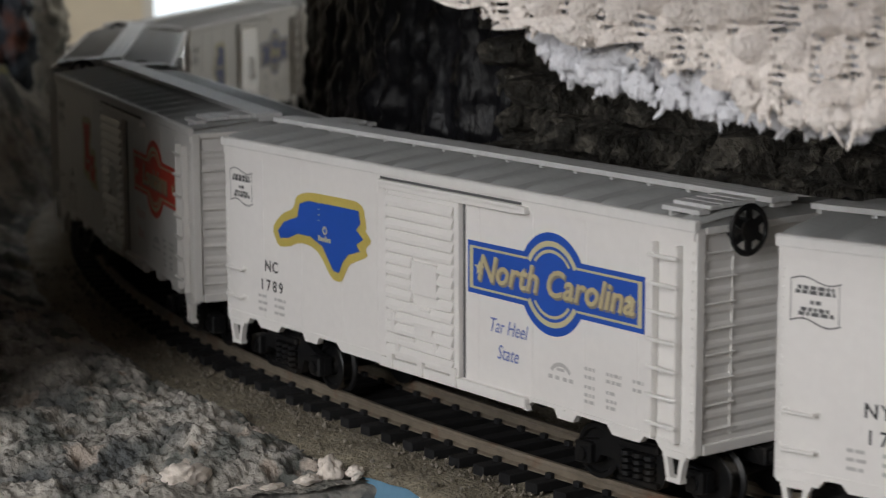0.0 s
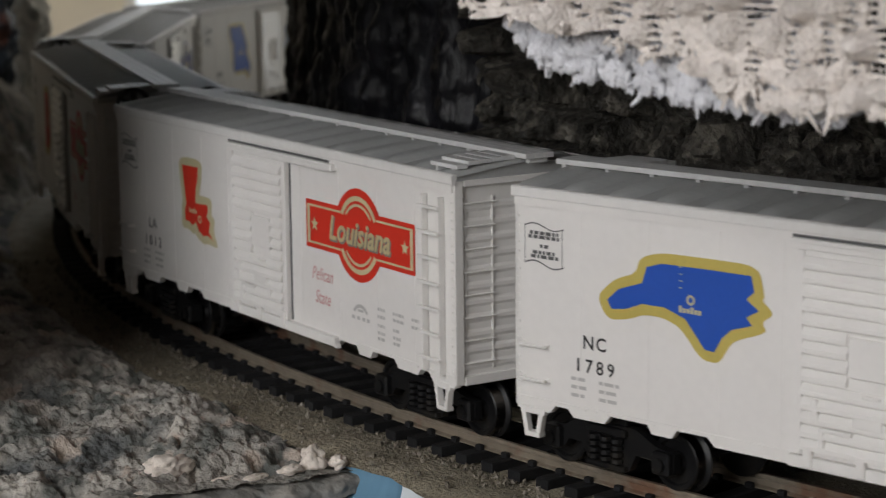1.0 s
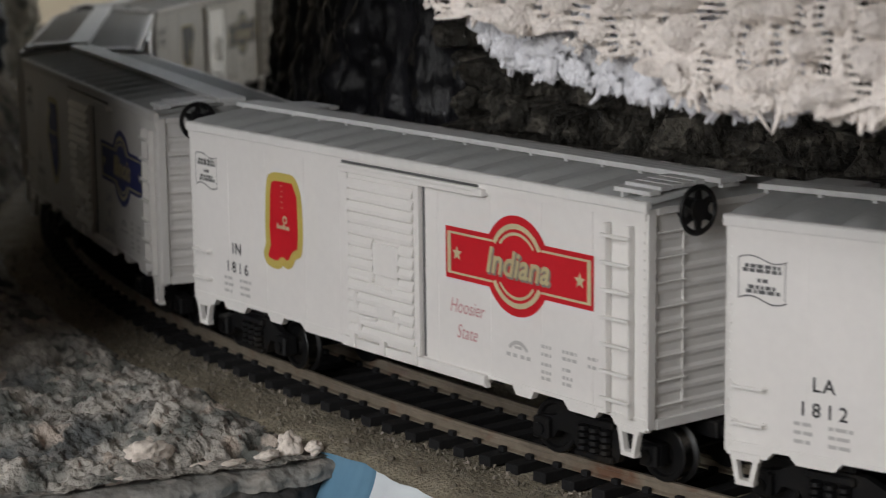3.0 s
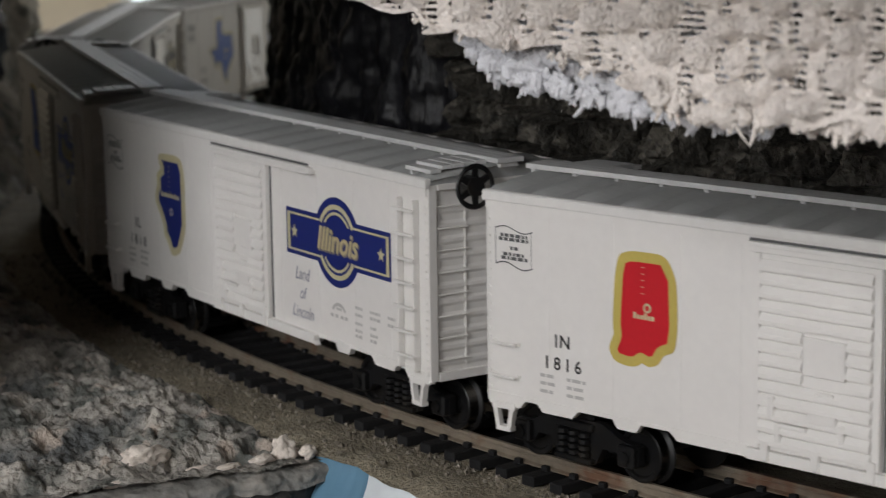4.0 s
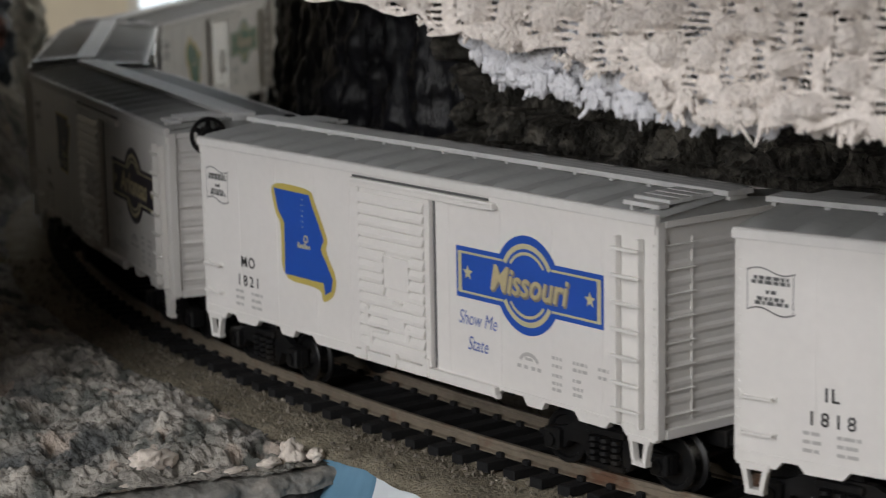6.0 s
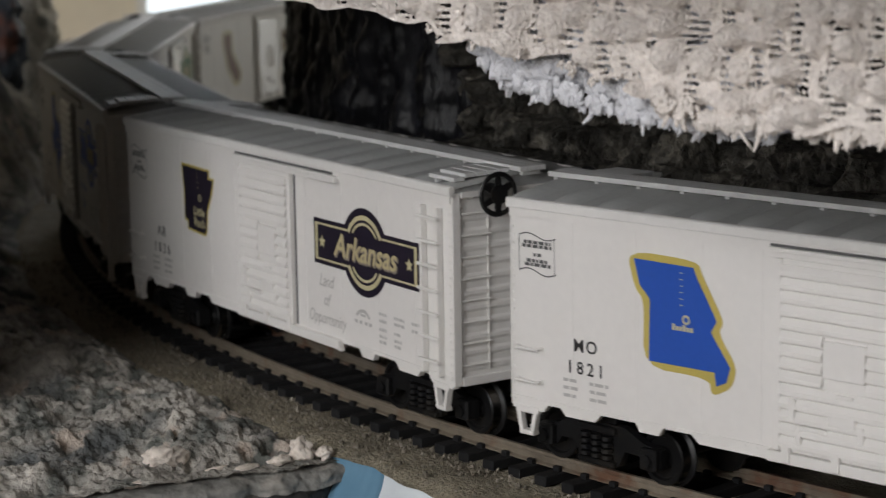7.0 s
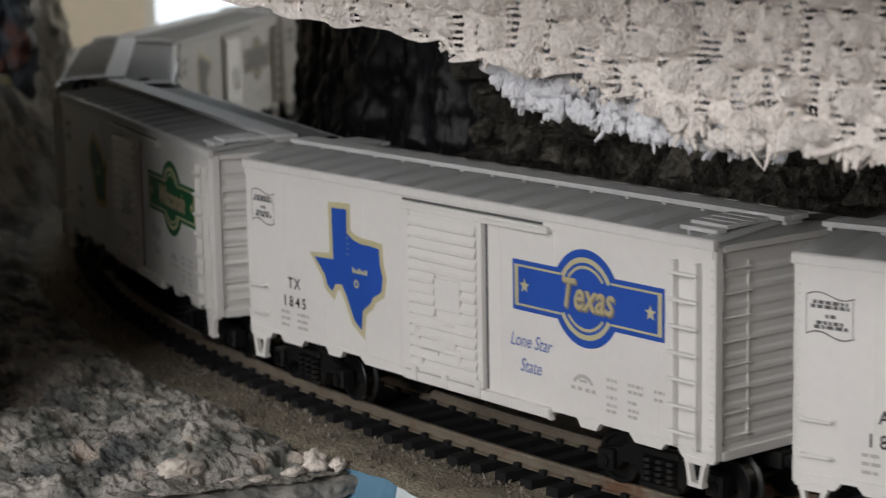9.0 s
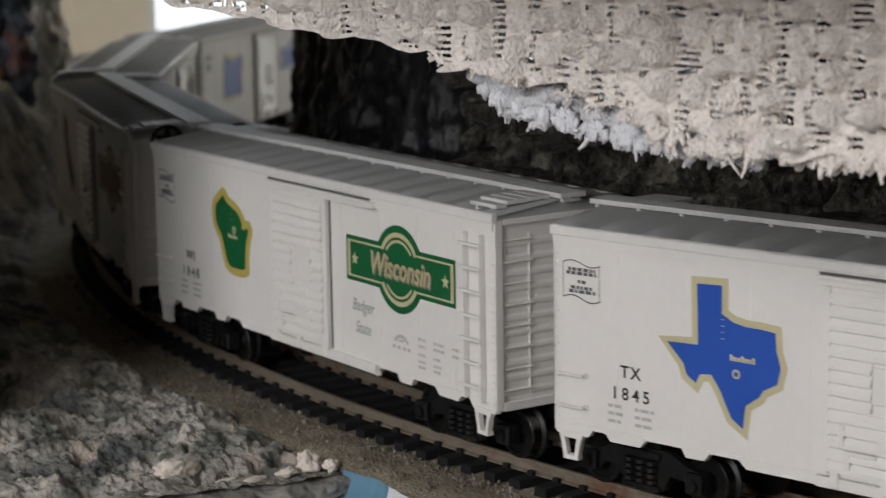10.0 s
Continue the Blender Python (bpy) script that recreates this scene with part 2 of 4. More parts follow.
# code, year, name, nickname lines, ink, map box (x0, x1, z0, z1), banner half length, brake wheel at the leading end
STATES = [
    ("NY", "17", "", (), BLUE, None, 0, False),
    ("NC", "1789", "North Carolina", ("Tar Heel", "State"), BLUE, (-50.3, -20.3, 26.2, 39.2), 23.3, True),
    ("LA", "1812", "Louisiana", ("Pelican", "State"), (0.62, 0.035, 0.018), (-37.1, -23.2, 24.0, 39.0), 20, False),
    ("IN", "1816", "Indiana", ("Hoosier", "State"), RED, (-41.2, -30.0, 23.6, 40.0), 20, True),
    ("IL", "1818", "Illinois", ("Land", "of", "Lincoln"), NAVY, (-41.5, -30.1, 20.6, 40.0), 20, True),
    ("MO", "1821", "Missouri", ("Show Me", "State"), BLUE, (-42.2, -22.0, 21.3, 41.0), 20, False),
    ("AR", "1836", "Arkansas", ("Land", "of", "Opportunity"), (0.014, 0.010, 0.022), (-41.0, -26.0, 26.2, 40.8), 20, True),
    ("TX", "1845", "Texas", ("Lone Star", "State"), BLUE, (-45, -21.5, 17.8, 42.0), 20, False),
    ("WI", "1848", "Wisconsin", ("Badger", "State"), (0.006, 0.11, 0.035), (-39.8, -24.0, 24.0, 40.2), 20, False),
    ("CA", "", "", (), (0.13, 0.045, 0.018), (-46, -30, 22, 41), 20, True),
    ("MN", "", "", (), (0.045, 0.028, 0.025), (-46, -30, 22, 41), 20, False),
    ("OR", "", "", (), BLUE, (-48, -27, 24, 40), 20, False),
    ("OR", "", "", (), NAVY, (-48, -27, 24, 40), 20, False),
]
SILL = [(-70.0, 10.6), (-62.8, 10.6), (-61.6, 12.0), (-58.8, 12.0), (-57.6, 10.7), (-51, 10.7), (-49.6, 12.2), (-42, 12.2), (-41, 10.7), (-37, 10.7), (-36, 12.2), (-30, 12.2), (-28.4, 10.8)]
SIDE = SILL + [(-x, z) for x, z in SILL[::-1]]
FACE = -16.5
HALF_TURN = pose(0, 0, 0, 0, 0, 180)
WHEEL_R = 4.9
SHARED = {}
EAVE = material("pale_grey_plastic", (0.70, 0.685, 0.66), 0.7, scale=60, vary=0.05)
# dark grey for the painted shade in the door gaps and for small print
SHADE_INK = material("grey_gap_shade_and_ink", (0.10, 0.10, 0.10), 0.6, scale=60, vary=0.1)


def once(key, build):
    """Mesh data shared by every car."""
    if key not in SHARED:
        bm = build()
        bmesh.ops.recalc_face_normals(bm, faces=bm.faces)
        me = bpy.data.meshes.new(key)
        bm.to_mesh(me)
        bm.free()
        SHARED[key] = me
    return SHARED[key]


def build_body():
    bm = bmesh.new()
    prism(bm, SIDE + [(70.0, 47.7), (-70.0, 47.7)], -16.5, -15.2)
    prism(bm, SIDE + [(70.0, 47.7), (-70.0, 47.7)], 15.2, 16.5)
    box(bm, -69.5, 69.5, -15.2, 15.2, 13.2, 14.6)
    # eave fascia, lower rivet strip and panel seams on both sides
    for s in (-1, 1):
        for z0, z1, d in ((45.6, 47.1, 0.38), (12.5, 12.9, 0.16)):
            box(bm, -70.2, 70.2, min(s * 16.4, s * (16.5 + d)), max(s * 16.4, s * (16.5 + d)), z0, z1)
        for i in range(59):
            x = -69.6 + i * 2.4
            box(bm, x, x + 0.35, min(s * 16.4, s * 16.62), max(s * 16.4, s * 16.62), 12.2, 12.5)
        for x in (-56, -42, -28, -16, 15, 30, 44, 57):
            box(bm, x, x + 0.22, min(s * 16.4, s * 16.56), max(s * 16.4, s * 16.56), 13.0, 45.5)
        for x in (-69.6, 69.6):
            for i in range(22):
                z = 12 + i * 1.5
                box(bm, x - 0.2, x + 0.2, min(s * 16.4, s * 16.68), max(s * 16.4, s * 16.68), z, z + 0.4)
    return bm


def build_end():
    """One end, at x = 70.7, with corner posts and its gable; its ribs are parts."""
    bm = bmesh.new()
    prism(bm, [(-16.4, 11.2), (16.4, 11.2), (16.4, 48.2), (0, 50.1), (-16.4, 48.2)], 69.0, 69.9, "x")
    return bm


def build_corner_post(y0, y1):
    return lambda: box(bmesh.new(), 69.7, 70.5, y0, y1, 11.0, 47.6, 0.15)


def build_end_beam(z0, z1):
    return lambda: box(bmesh.new(), 69.7, 70.6, -14.5, 14.5, z0, z1, 0.12)


def build_end_rib():
    return prism(bmesh.new(), [(69.8, -1.2), (70.12, -0.4), (70.12, 0.2), (69.8, 1.0)], -14.4, 14.4)


def build_roof():
    bm = bmesh.new()
    prism(bm, [(-16.6, 47.6), (16.6, 47.6), (16.6, 48.5), (0, 50.3), (-16.6, 48.5)], -70.5, 70.5, "x")
    return bm


def build_eave(s):
    """The smooth white strip along the roof's edge."""
    return lambda: prism(bmesh.new(), [(s * 17.1, 47.05), (s * 17.2, 47.3), (s * 17.2, 48.55), (s * 16.9, 48.85), (s * 16.2, 48.9), (s * 16.0, 48.2), (s * 16.4, 47.05)], -70.7, 70.7, "x")


def build_roof_rib():
    """One flat-topped rib across the roof, steep on one flank, soft on the other, ending at both eaves."""
    bm, k = bmesh.new(), 0.001
    ys = (-16.3, -15.7, -14.6, -7, 0, 7, 14.6, 15.7, 16.3)
    rings = []
    for x, h in ((-2.6, -0.05), (-2.3, 0.30), (-1.9, 0.62), (-1.0, 0.72), (0.2, 0.70), (1.2, 0.50), (2.2, 0.18), (2.9, -0.05)):
        rings.append([bm.verts.new((x * k, y * k, (50.3 - abs(y) * 0.1085 + (h if h < 0 else h * max(0.05, min(1, (16.5 - abs(y)) / 1.6)))) * k)) for y in ys])
    for r, q in zip(rings, rings[1:]):
        for i in range(len(ys) - 1):
            bm.faces.new((r[i], r[i + 1], q[i + 1], q[i]))
    for f in bm.faces:
        f.smooth = True
    return bm


def build_bracket():
    return box(bmesh.new(), -0.45, 0.45, -2.0, 2.0, 49.9, 50.75)


def build_plank():
    return box(bmesh.new(), -73.0, 73.0, -0.98, 0.98, 50.7, 51.65, 0.08)


def build_platform_board():
    return box(bmesh.new(), 61.0, 69.6, -1.18, 1.18, -0.75, 0, 0.06)


def build_platform():
    """The two bearers under the side platform of the roof at one end."""
    bm = bmesh.new()
    for x in (62.6, 67.6):
        prism(bm, [(-15.0, 48.4), (-15.0, 49.65), (-3.2, 50.7), (-3.2, 49.7)], x - 0.3, x + 0.3, "x")
    return bm


def build_door():
    """Sliding door, camera side; its ribs and posts are parts."""
    return box(bmesh.new(), -12.8, 10.6, FACE - 0.75, FACE + 0.1, 13.0, 44.6, 0.12)


def build_door_post(x0, x1):
    return lambda: box(bmesh.new(), x0, x1, FACE - 1.1, FACE - 0.6, 13.0, 44.6, 0.1)


def build_handle(x, z, w, h):
    return lambda: box(bmesh.new(), x, x + w, FACE - 1.6, FACE - 0.7, z, z + h, 0.12)


def build_door_rib(x0, x1):
    y = FACE
    return lambda: prism(bmesh.new(), [(y - 0.7, -0.72), (y - 1.6, -0.86), (y - 1.5, -0.2), (y - 1.0, 0.80), (y - 0.7, 0.84)], x0, x1, "x")


def build_gap_shade():
    """Dark strips that paint the shade of the gaps beside and above the door."""
    bm = bmesh.new()
    box(bm, 10.75, 11.35, FACE - 0.12, FACE + 0.1, 13.0, 44.5)
    box(bm, -14.0, 27.5, FACE - 0.62, FACE + 0.1, 46.35, 46.75)
    return bm


def build_placard():
    bm = bmesh.new()
    box(bm, -3.4, 3.6, FACE - 1.35, FACE - 0.7, 26.3, 32.4, 0.1)
    box(bm, 3.6, 4.5, FACE - 1.5, FACE - 0.7, 26.3, 32.4, 0.1)
    return bm


HANDLES = ((-0.8, 23.4, 3.2, 0.6), (-9.6, 18.2, 1.2, 3.8), (-2.2, 18.8, 5.2, 1.9), (3.4, 16.4, 1.1, 3.0), (-8.2, 14.6, 1.0, 3.2), (-7.4, 17.2, 5.0, 0.7))


def build_track_upper():
    bm = bmesh.new()
    box(bm, -14.0, 27.6, FACE - 1.25, FACE + 0.1, 45.55, 46.3, 0.1)
    box(bm, -14.0, 27.6, FACE - 1.0, FACE + 0.1, 44.65, 45.6, 0.1)
    box(bm, 27.4, 29.6, FACE - 1.5, FACE + 0.1, 44.9, 46.2, 0.15)
    return bm


def build_track_lower():
    bm = bmesh.new()
    box(bm, -14.0, 29.5, FACE - 1.2, FACE + 0.1, 10.9, 12.8, 0.12)
    for x in (-11, -1.5, 8.6):
        box(bm, x, x + 1.6, FACE - 1.6, FACE + 0.1, 11.2, 14.6, 0.12)
    prism(bm, [(28.0, 12.8), (28.8, 12.8), (30.0, 10.7), (29.2, 10.7)], FACE - 1.0, FACE + 0.1)
    return bm


def build_ladder():
    bm = bmesh.new()
    for x in (61.2, 66.7):
        box(bm, x, x + 0.7, FACE - 1.45, FACE - 0.1, 12.6, 44.6, 0.1)
    return bm


def build_rung():
    return box(bmesh.new(), 60.8, 67.8, FACE - 2.0, FACE - 1.35, 0, 0.6, 0.1)


def build_end_ladder():
    bm = bmesh.new()
    for y in (-14.2, -8.4):
        box(bm, 69.9, 70.2, y, y + 0.3, 13.5, 44.5)
    return bm


def build_end_rung():
    return rod(bmesh.new(), (70.35, -14.5, 0), (70.35, -7.8, 0), 0.18)


def build_grab():
    bm = bmesh.new()
    rod(bm, (-68.6, FACE - 1.1, 0), (-63.2, FACE - 1.1, 0), 0.3)
    for x in (-68.6, -63.2):
        rod(bm, (x, FACE + 0.1, 0), (x, FACE - 1.25, 0), 0.3)
        box(bm, x - 0.5, x + 0.5, FACE - 0.3, FACE + 0.1, -0.4, 0.4)
    return bm


def build_stirrup():
    """A sill step: a plate with two legs that draw together to a narrow tread."""
    bm = bmesh.new()
    for d in (-1, 1):
        prism(bm, [(d * 2.5, 10.4), (d * 1.5, 10.4), (d * 0.75, 6.6), (d * 1.6, 6.2)], FACE - 0.2, FACE + 0.9)
    box(bm, -1.7, 1.7, FACE - 0.3, FACE + 1.3, 5.9, 6.8, 0.12)
    box(bm, -2.7, 2.7, FACE - 0.15, FACE + 0.9, 9.9, 11.2, 0.1)
    return bm


def build_brake_wheel():
    """The hub and shaft of the brake wheel; rim and spokes are parts of it."""
    return rod(bmesh.new(), (-3.2, 0, 0), (0.5, 0, 0), 1.9, 14)


def build_brake_rim():
    bm = bmesh.new()
    n, r, k = 32, 3.75, 0.001
    rings = []
    for i in range(n):
        a = 2 * math.pi * i / n
        rings.append([bm.verts.new((0.35 * math.sin(b) * k, (r + 0.5 * math.cos(b)) * math.cos(a) * k, (r + 0.5 * math.cos(b)) * math.sin(a) * k)) for b in (0, 1.047, 2.094, 3.142, 4.189, 5.236)])
    for i in range(n):
        p, q = rings[i], rings[(i + 1) % n]
        for j in range(6):
            bm.faces.new((p[j], q[j], q[(j + 1) % 6], p[(j + 1) % 6]))
    return bm


def build_brake_spoke():
    return prism(bmesh.new(), [(-0.75, 1.0), (0.75, 1.0), (0.5, 3.6), (-0.5, 3.6)], -0.3, 0.2, "x")


def build_underframe():
    bm = bmesh.new()
    box(bm, -68, 68, -13.5, 13.5, 12.4, 13.3)
    box(bm, -64, 64, -2.6, 2.6, 8.6, 12.6, 0.3)
    for x in (-28, -14, 0, 14, 28):
        box(bm, x - 0.8, x + 0.8, -13, 13, 10.4, 12.5)
    for x in (-52.5, 52.5):
        box(bm, x - 3, x + 3, -12.5, 12.5, 9.6, 12.5, 0.3)
    rod(bm, (-12, 7, 9.6), (2, 7, 9.6), 2.6, 12)
    box(bm, 8, 14, -9, -4, 8.2, 12.5, 0.3)
    return bm


def build_coupler():
    bm = bmesh.new()
    box(bm, 62, 72, -2.2, 2.2, 7.4, 10.4, 0.3)
    box(bm, 71.5, 76.6, -1.2, 1.2, 7.8, 9.8, 0.3)
    box(bm, 74.2, 77.8, -2.3, 2.3, 7.2, 10.2, 0.5)
    return bm


def build_side_frame():
    """One cast truck frame at y = -11, with springs and journal boxes."""
    bm = bmesh.new()
    prism(bm, [(-14.6, 3.6), (-14.6, 7.0), (-10.5, 7.6), (-6, 9.6), (6, 9.6), (10.5, 7.6), (14.6, 7.0), (14.6, 3.6), (10.6, 3.6), (9.4, 5.2), (6.2, 5.2), (4.6, 2.2), (-4.6, 2.2), (-6.2, 5.2), (-9.4, 5.2), (-10.6, 3.6)], -12.2, -10.6)
    for x in (-12.6, 12.6):
        box(bm, x - 1.9, x + 1.9, -13.6, -10.8, 3.3, 7.2, 0.35)
        rod(bm, (x, -14.1, 5.1), (x, -13.3, 5.1), 1.2, 10)
    for x in (-2.6, 0, 2.6):
        for j in range(4):
            z = 3.4 + j * 1.15
            rod(bm, (x, -12.9, z), (x, -12.9, z + 0.7), 1.05, 8)
    box(bm, -4.4, 4.4, -13.4, -11.5, 2.0, 3.0, 0.2)
    box(bm, -4.4, 4.4, -13.2, -11.5, 7.9, 9.2, 0.2)
    return bm


def build_bolster():
    bm = bmesh.new()
    box(bm, -3, 3, -11, 11, 5.2, 9.2, 0.3)
    return bm


def build_axle():
    return rod(bmesh.new(), (0, -11, 0), (0, 11, 0), 0.9, 10)


def build_wheel(s):
    """One turned wheel: flange, bright tread, dished face and hub."""
    def build():
        bm, n, k = bmesh.new(), 32, 0.001
        prof = ((6.6, 0.9), (6.6, WHEEL_R + 0.7), (7.1, WHEEL_R + 0.8), (7.5, WHEEL_R + 0.1), (9.5, WHEEL_R), (9.7, WHEEL_R - 0.2),
                (9.7, WHEEL_R - 0.9), (9.2, WHEEL_R - 1.2), (9.1, 2.0), (9.9, 1.7), (10.0, 0.9))
        rings = [[bm.verts.new((r * k * math.cos(2 * math.pi * i / n), s * y * k, r * k * math.sin(2 * math.pi * i / n))) for i in range(n)] for y, r in prof]
        for m, (a, b) in enumerate(zip(rings, rings[1:])):
            for i in range(n):
                f = bm.faces.new((a[i], a[(i + 1) % n], b[(i + 1) % n], b[i]))
                f.material_index = 1 if m == 3 else 0
        return bm
    return build


def ribbon_lines():
    """The scroll round the small words near the roof: thin wavy bars."""
    bm = bmesh.new()
    def wave(x0, x1, z, amp, t):
        n = 12
        pts = [(x0 + (x1 - x0) * i / n, z + amp * math.sin(math.pi * 2 * i / n)) for i in range(n + 1)]
        for (a, b), (c, d) in zip(pts, pts[1:]):
            flat(bm, [(a, b), (c, d), (c, d + t), (a, b + t)], FACE - 0.1)
    wave(-68.2, -59.6, 42.2, 0.5, 0.2)
    wave(-68.2, -59.6, 35.8, 0.55, 0.24)
    for x in (-68.2, -60.0):
        flat(bm, [(x, 36), (x + 0.12, 36), (x + 0.12, 42.3), (x, 42.3)], FACE - 0.1)
    return bm


def data_bars(seed, blocks, sizes):
    """Lettering too small to read: short bars in rows."""
    rnd, bm = random.Random(seed), bmesh.new()
    for x0, x1, z in blocks:
        x = x0
        while x < x1 - 0.3:
            w = min(rnd.uniform(*sizes), x1 - x)
            flat(bm, [(x, z), (x + w, z), (x + w, z + 0.6), (x, z + 0.6)], FACE - 0.1)
            x += w + 0.3
    return bm


def star(bm, x, z, r, y):
    return flat(bm, [(x + (r if i % 2 == 0 else r * 0.42) * math.sin(math.pi * i / 5), z + (r if i % 2 == 0 else r * 0.42) * math.cos(math.pi * i / 5)) for i in range(10)], y)


def cz_of(z0, z1):
    return (z0 + z1) / 2


def printed_side(car, state, turn):
    """All that is printed on one side of a car."""
    code, year, name, nick, ink, area, reach, _ = state
    colour = material("ink_" + code + str(round(ink[2] * 1000)), ink, 0.45, scale=120, vary=0.06)
    soft = material("thin_ink_" + code + str(round(ink[2] * 1000)), tuple(0.8 * c + 0.10 for c in ink) if ink == BLUE else tuple(0.5 * c + 0.27 for c in ink), 0.45, scale=120, vary=0.06)
    y = FACE - 0.1
    part("ribbon", once("ribbon", ribbon_lines), SHADE_INK, car, "black scroll outline", turn)
    words = lambda: data_bars(11, [(-67.4, -60.6, 40.2), (-67.0, -60.8, 40.9), (-64.8, -63.0, 38.7), (-66.8, -60.8, 36.9), (-66.4, -61.2, 37.6)], (0.5, 1.3))
    part("lettering", once("small_words", words), SHADE_INK, car, "small black print", turn)
    if code not in ("CA", "MN") and year:
        part("lettering", lettering(code, -53.0, 22.9, y, 3.2, 0, 1.0, bold=0.05, space=1.2), INK, car, "black state letters", turn)
        part("lettering", lettering(year, -53.0, 18.9, y, 3.2, 0, 1.0, bold=0.04, space=1.45), INK, car, "black year figures", turn)
    bars = lambda: data_bars(3, [(-58, -54.6, z) for z in (17.2, 15.8, 14.4, 13.9)][:3] + [(-52, -47.8, z) for z in (17.2, 15.8, 14.4)], (0.8, 2.2))
    tagged(part("data_block", once("data_left", bars), GREYINK, car, "rows of tiny grey print", turn), kind="stuff")
    if not area:
        return
    x0, x1, z0, z1 = area
    shape = rounded([(x0 + u * (x1 - x0), z0 + v * (z1 - z0)) for u, v in SHAPES[code]], 1 if code in ("IN", "WI") else 0)
    m = part("state_map", flat(bmesh.new(), shape, FACE - 0.14), colour, car, "printed state outline", turn)
    edge = {"AR": 0.5, "TX": 1.25, "MO": 1.25}.get(code, 1.75)
    part("gold_border", flat(bmesh.new(), rounded(grown(shape, edge), 2 if edge > 1.2 and code != "TX" else 0), FACE - 0.08), GOLD if code in ("NC", "IN", "AR", "MO", "WI") else PALEGOLD, m, "gold edge round the state outline")
    if code == "AR":
        for words, z in (("Little", cz_of(z0, z1) - 3.4), ("Rock", cz_of(z0, z1) - 6.0)):
            part("map_lettering", lettering(words, (x0 + x1) / 2 + 0.5, z, FACE - 0.2, 2.9, 0, 0.9, bold=0.05), PALEGOLD, m, "small gold words")
    if nick:
        # the capital's mark, its name as a bar, and a column of tiny print
        bm = bmesh.new()
        wx, wz, ww, dx, dz = {"IL": (0.4, 1.6, 9.0, 0.6, -1.6), "TX": (4.2, -0.6, 5.4, 2.8, -2.8), "NC": (2.0, -1.0, 4.6, 2.0, 1.2), "LA": (-2.0, -2.6, 4.0, 1.0, -3.6)}.get(code, (0.6, -1.4, 5.0, 1.0, 0.6))
        cx, cz = (x0 + x1) / 2, (z0 + z1) / 2
        disc(bm, cx + dx, cz + dz, FACE - 0.2, 0.45, 0.85, 12)
        x = cx + wx - ww / 2
        for i in range(int(ww / 0.75) if code != "AR" else 0):
            h = 0.75 + 0.35 * ((i * 7) % 3 == 0)
            flat(bm, [(x + i * 0.75, cz + wz), (x + i * 0.75 + 0.6, cz + wz), (x + i * 0.75 + 0.6, cz + wz + h), (x + i * 0.75, cz + wz + h)], FACE - 0.2)
        for i in range(int((z1 - cz) / 1.6)):
            z = cz + 2.9 + i * 1.1
            flat(bm, [(cx - 0.35, z), (cx + 0.35, z), (cx + 0.35, z + 0.14), (cx - 0.35, z + 0.14)], FACE - 0.2)
        tagged(part("map_print", bm, PALEGOLD, m, "tiny gold print"), kind="stuff")
    # banner with a disc
    cx = {"NC": 35.4, "AR": 38.9, "TX": 38.6}.get(code, 37.5)
    cz, hh, r = {"AR": 32.0, "IL": 32.4, "MO": 32.4, "TX": 34.3}.get(code, 33.6), 4.7, 8.9
    bm = bmesh.new()
    h = math.degrees(math.asin(hh / r))
    out = [(cx - reach, cz - hh), *[(cx - r * math.cos(radians(a)), cz - r * math.sin(radians(a))) for a in np.linspace(h, 180 - h, 20)],
           (cx + reach, cz - hh), (cx + reach, cz + hh), *[(cx + r * math.cos(radians(a)), cz + r * math.sin(radians(a))) for a in np.linspace(h, 180 - h, 20)], (cx - reach, cz + hh)]
    flat(bm, out, FACE - 0.1)
    e = part("emblem", bm, colour, car, "banner and disc with gold lines", turn)
    for rr, w in ((7.45, 0.95), (5.95, 0.55)):
        for a in (0, 180):
            k = math.degrees(math.asin((hh - 1.1) / rr))
            part("gold_arc", disc(bmesh.new(), cx, cz, FACE - 0.16, rr - w, rr, 20, a0=a + k, a1=a + 180 - k), PALEGOLD, e)
    for s in (-1, 1):
        # a three-sided frame line round each end of the banner
        a, b, t, u = cx + s * 6.6, cx + s * (reach - 0.6), 0.42, hh - 0.85
        ring = [(a, cz + u), (b, cz + u), (b, cz - u), (a, cz - u), (a, cz - u + t), (b - s * 1.0, cz - u + t), (b - s * 1.0, cz + u - t), (a, cz + u - t)]
        part("gold_line", flat(bmesh.new(), ring, FACE - 0.16), PALEGOLD, e)
        part("star", star(bmesh.new(), cx + s * (reach - 3.4), cz, 1.5, FACE - 0.18), PALEGOLD, e)
    if name:
        wide = {"North Carolina": 1.0, "Wisconsin": 0.80, "Arkansas": 0.98, "Texas": 0.78}.get(name, 0.92)
        size = {"Texas": 7.6, "North Carolina": 6.6}.get(name, 6.6)
        part("name_shadow", lettering(name, cx + 0.35, cz - 2.3, FACE - 0.17, size, 0.25, wide, bold=0.22), NAMESHADE, e, "grey shading behind the script")
        part("state_name", lettering(name, cx, cz - 2.0, FACE - 0.2, size, 0.25, wide, bold=0.12), NAMEGOLD, e, "gold script")
    for i, words in enumerate(nick):
        part("nickname", lettering(words, 23.4, 22.8 - i * (3.9 if len(nick) > 2 else 4.6), y, 3.7, 0.3, 0.8), soft if code != "AR" else GREYINK, car, "script nickname", turn)

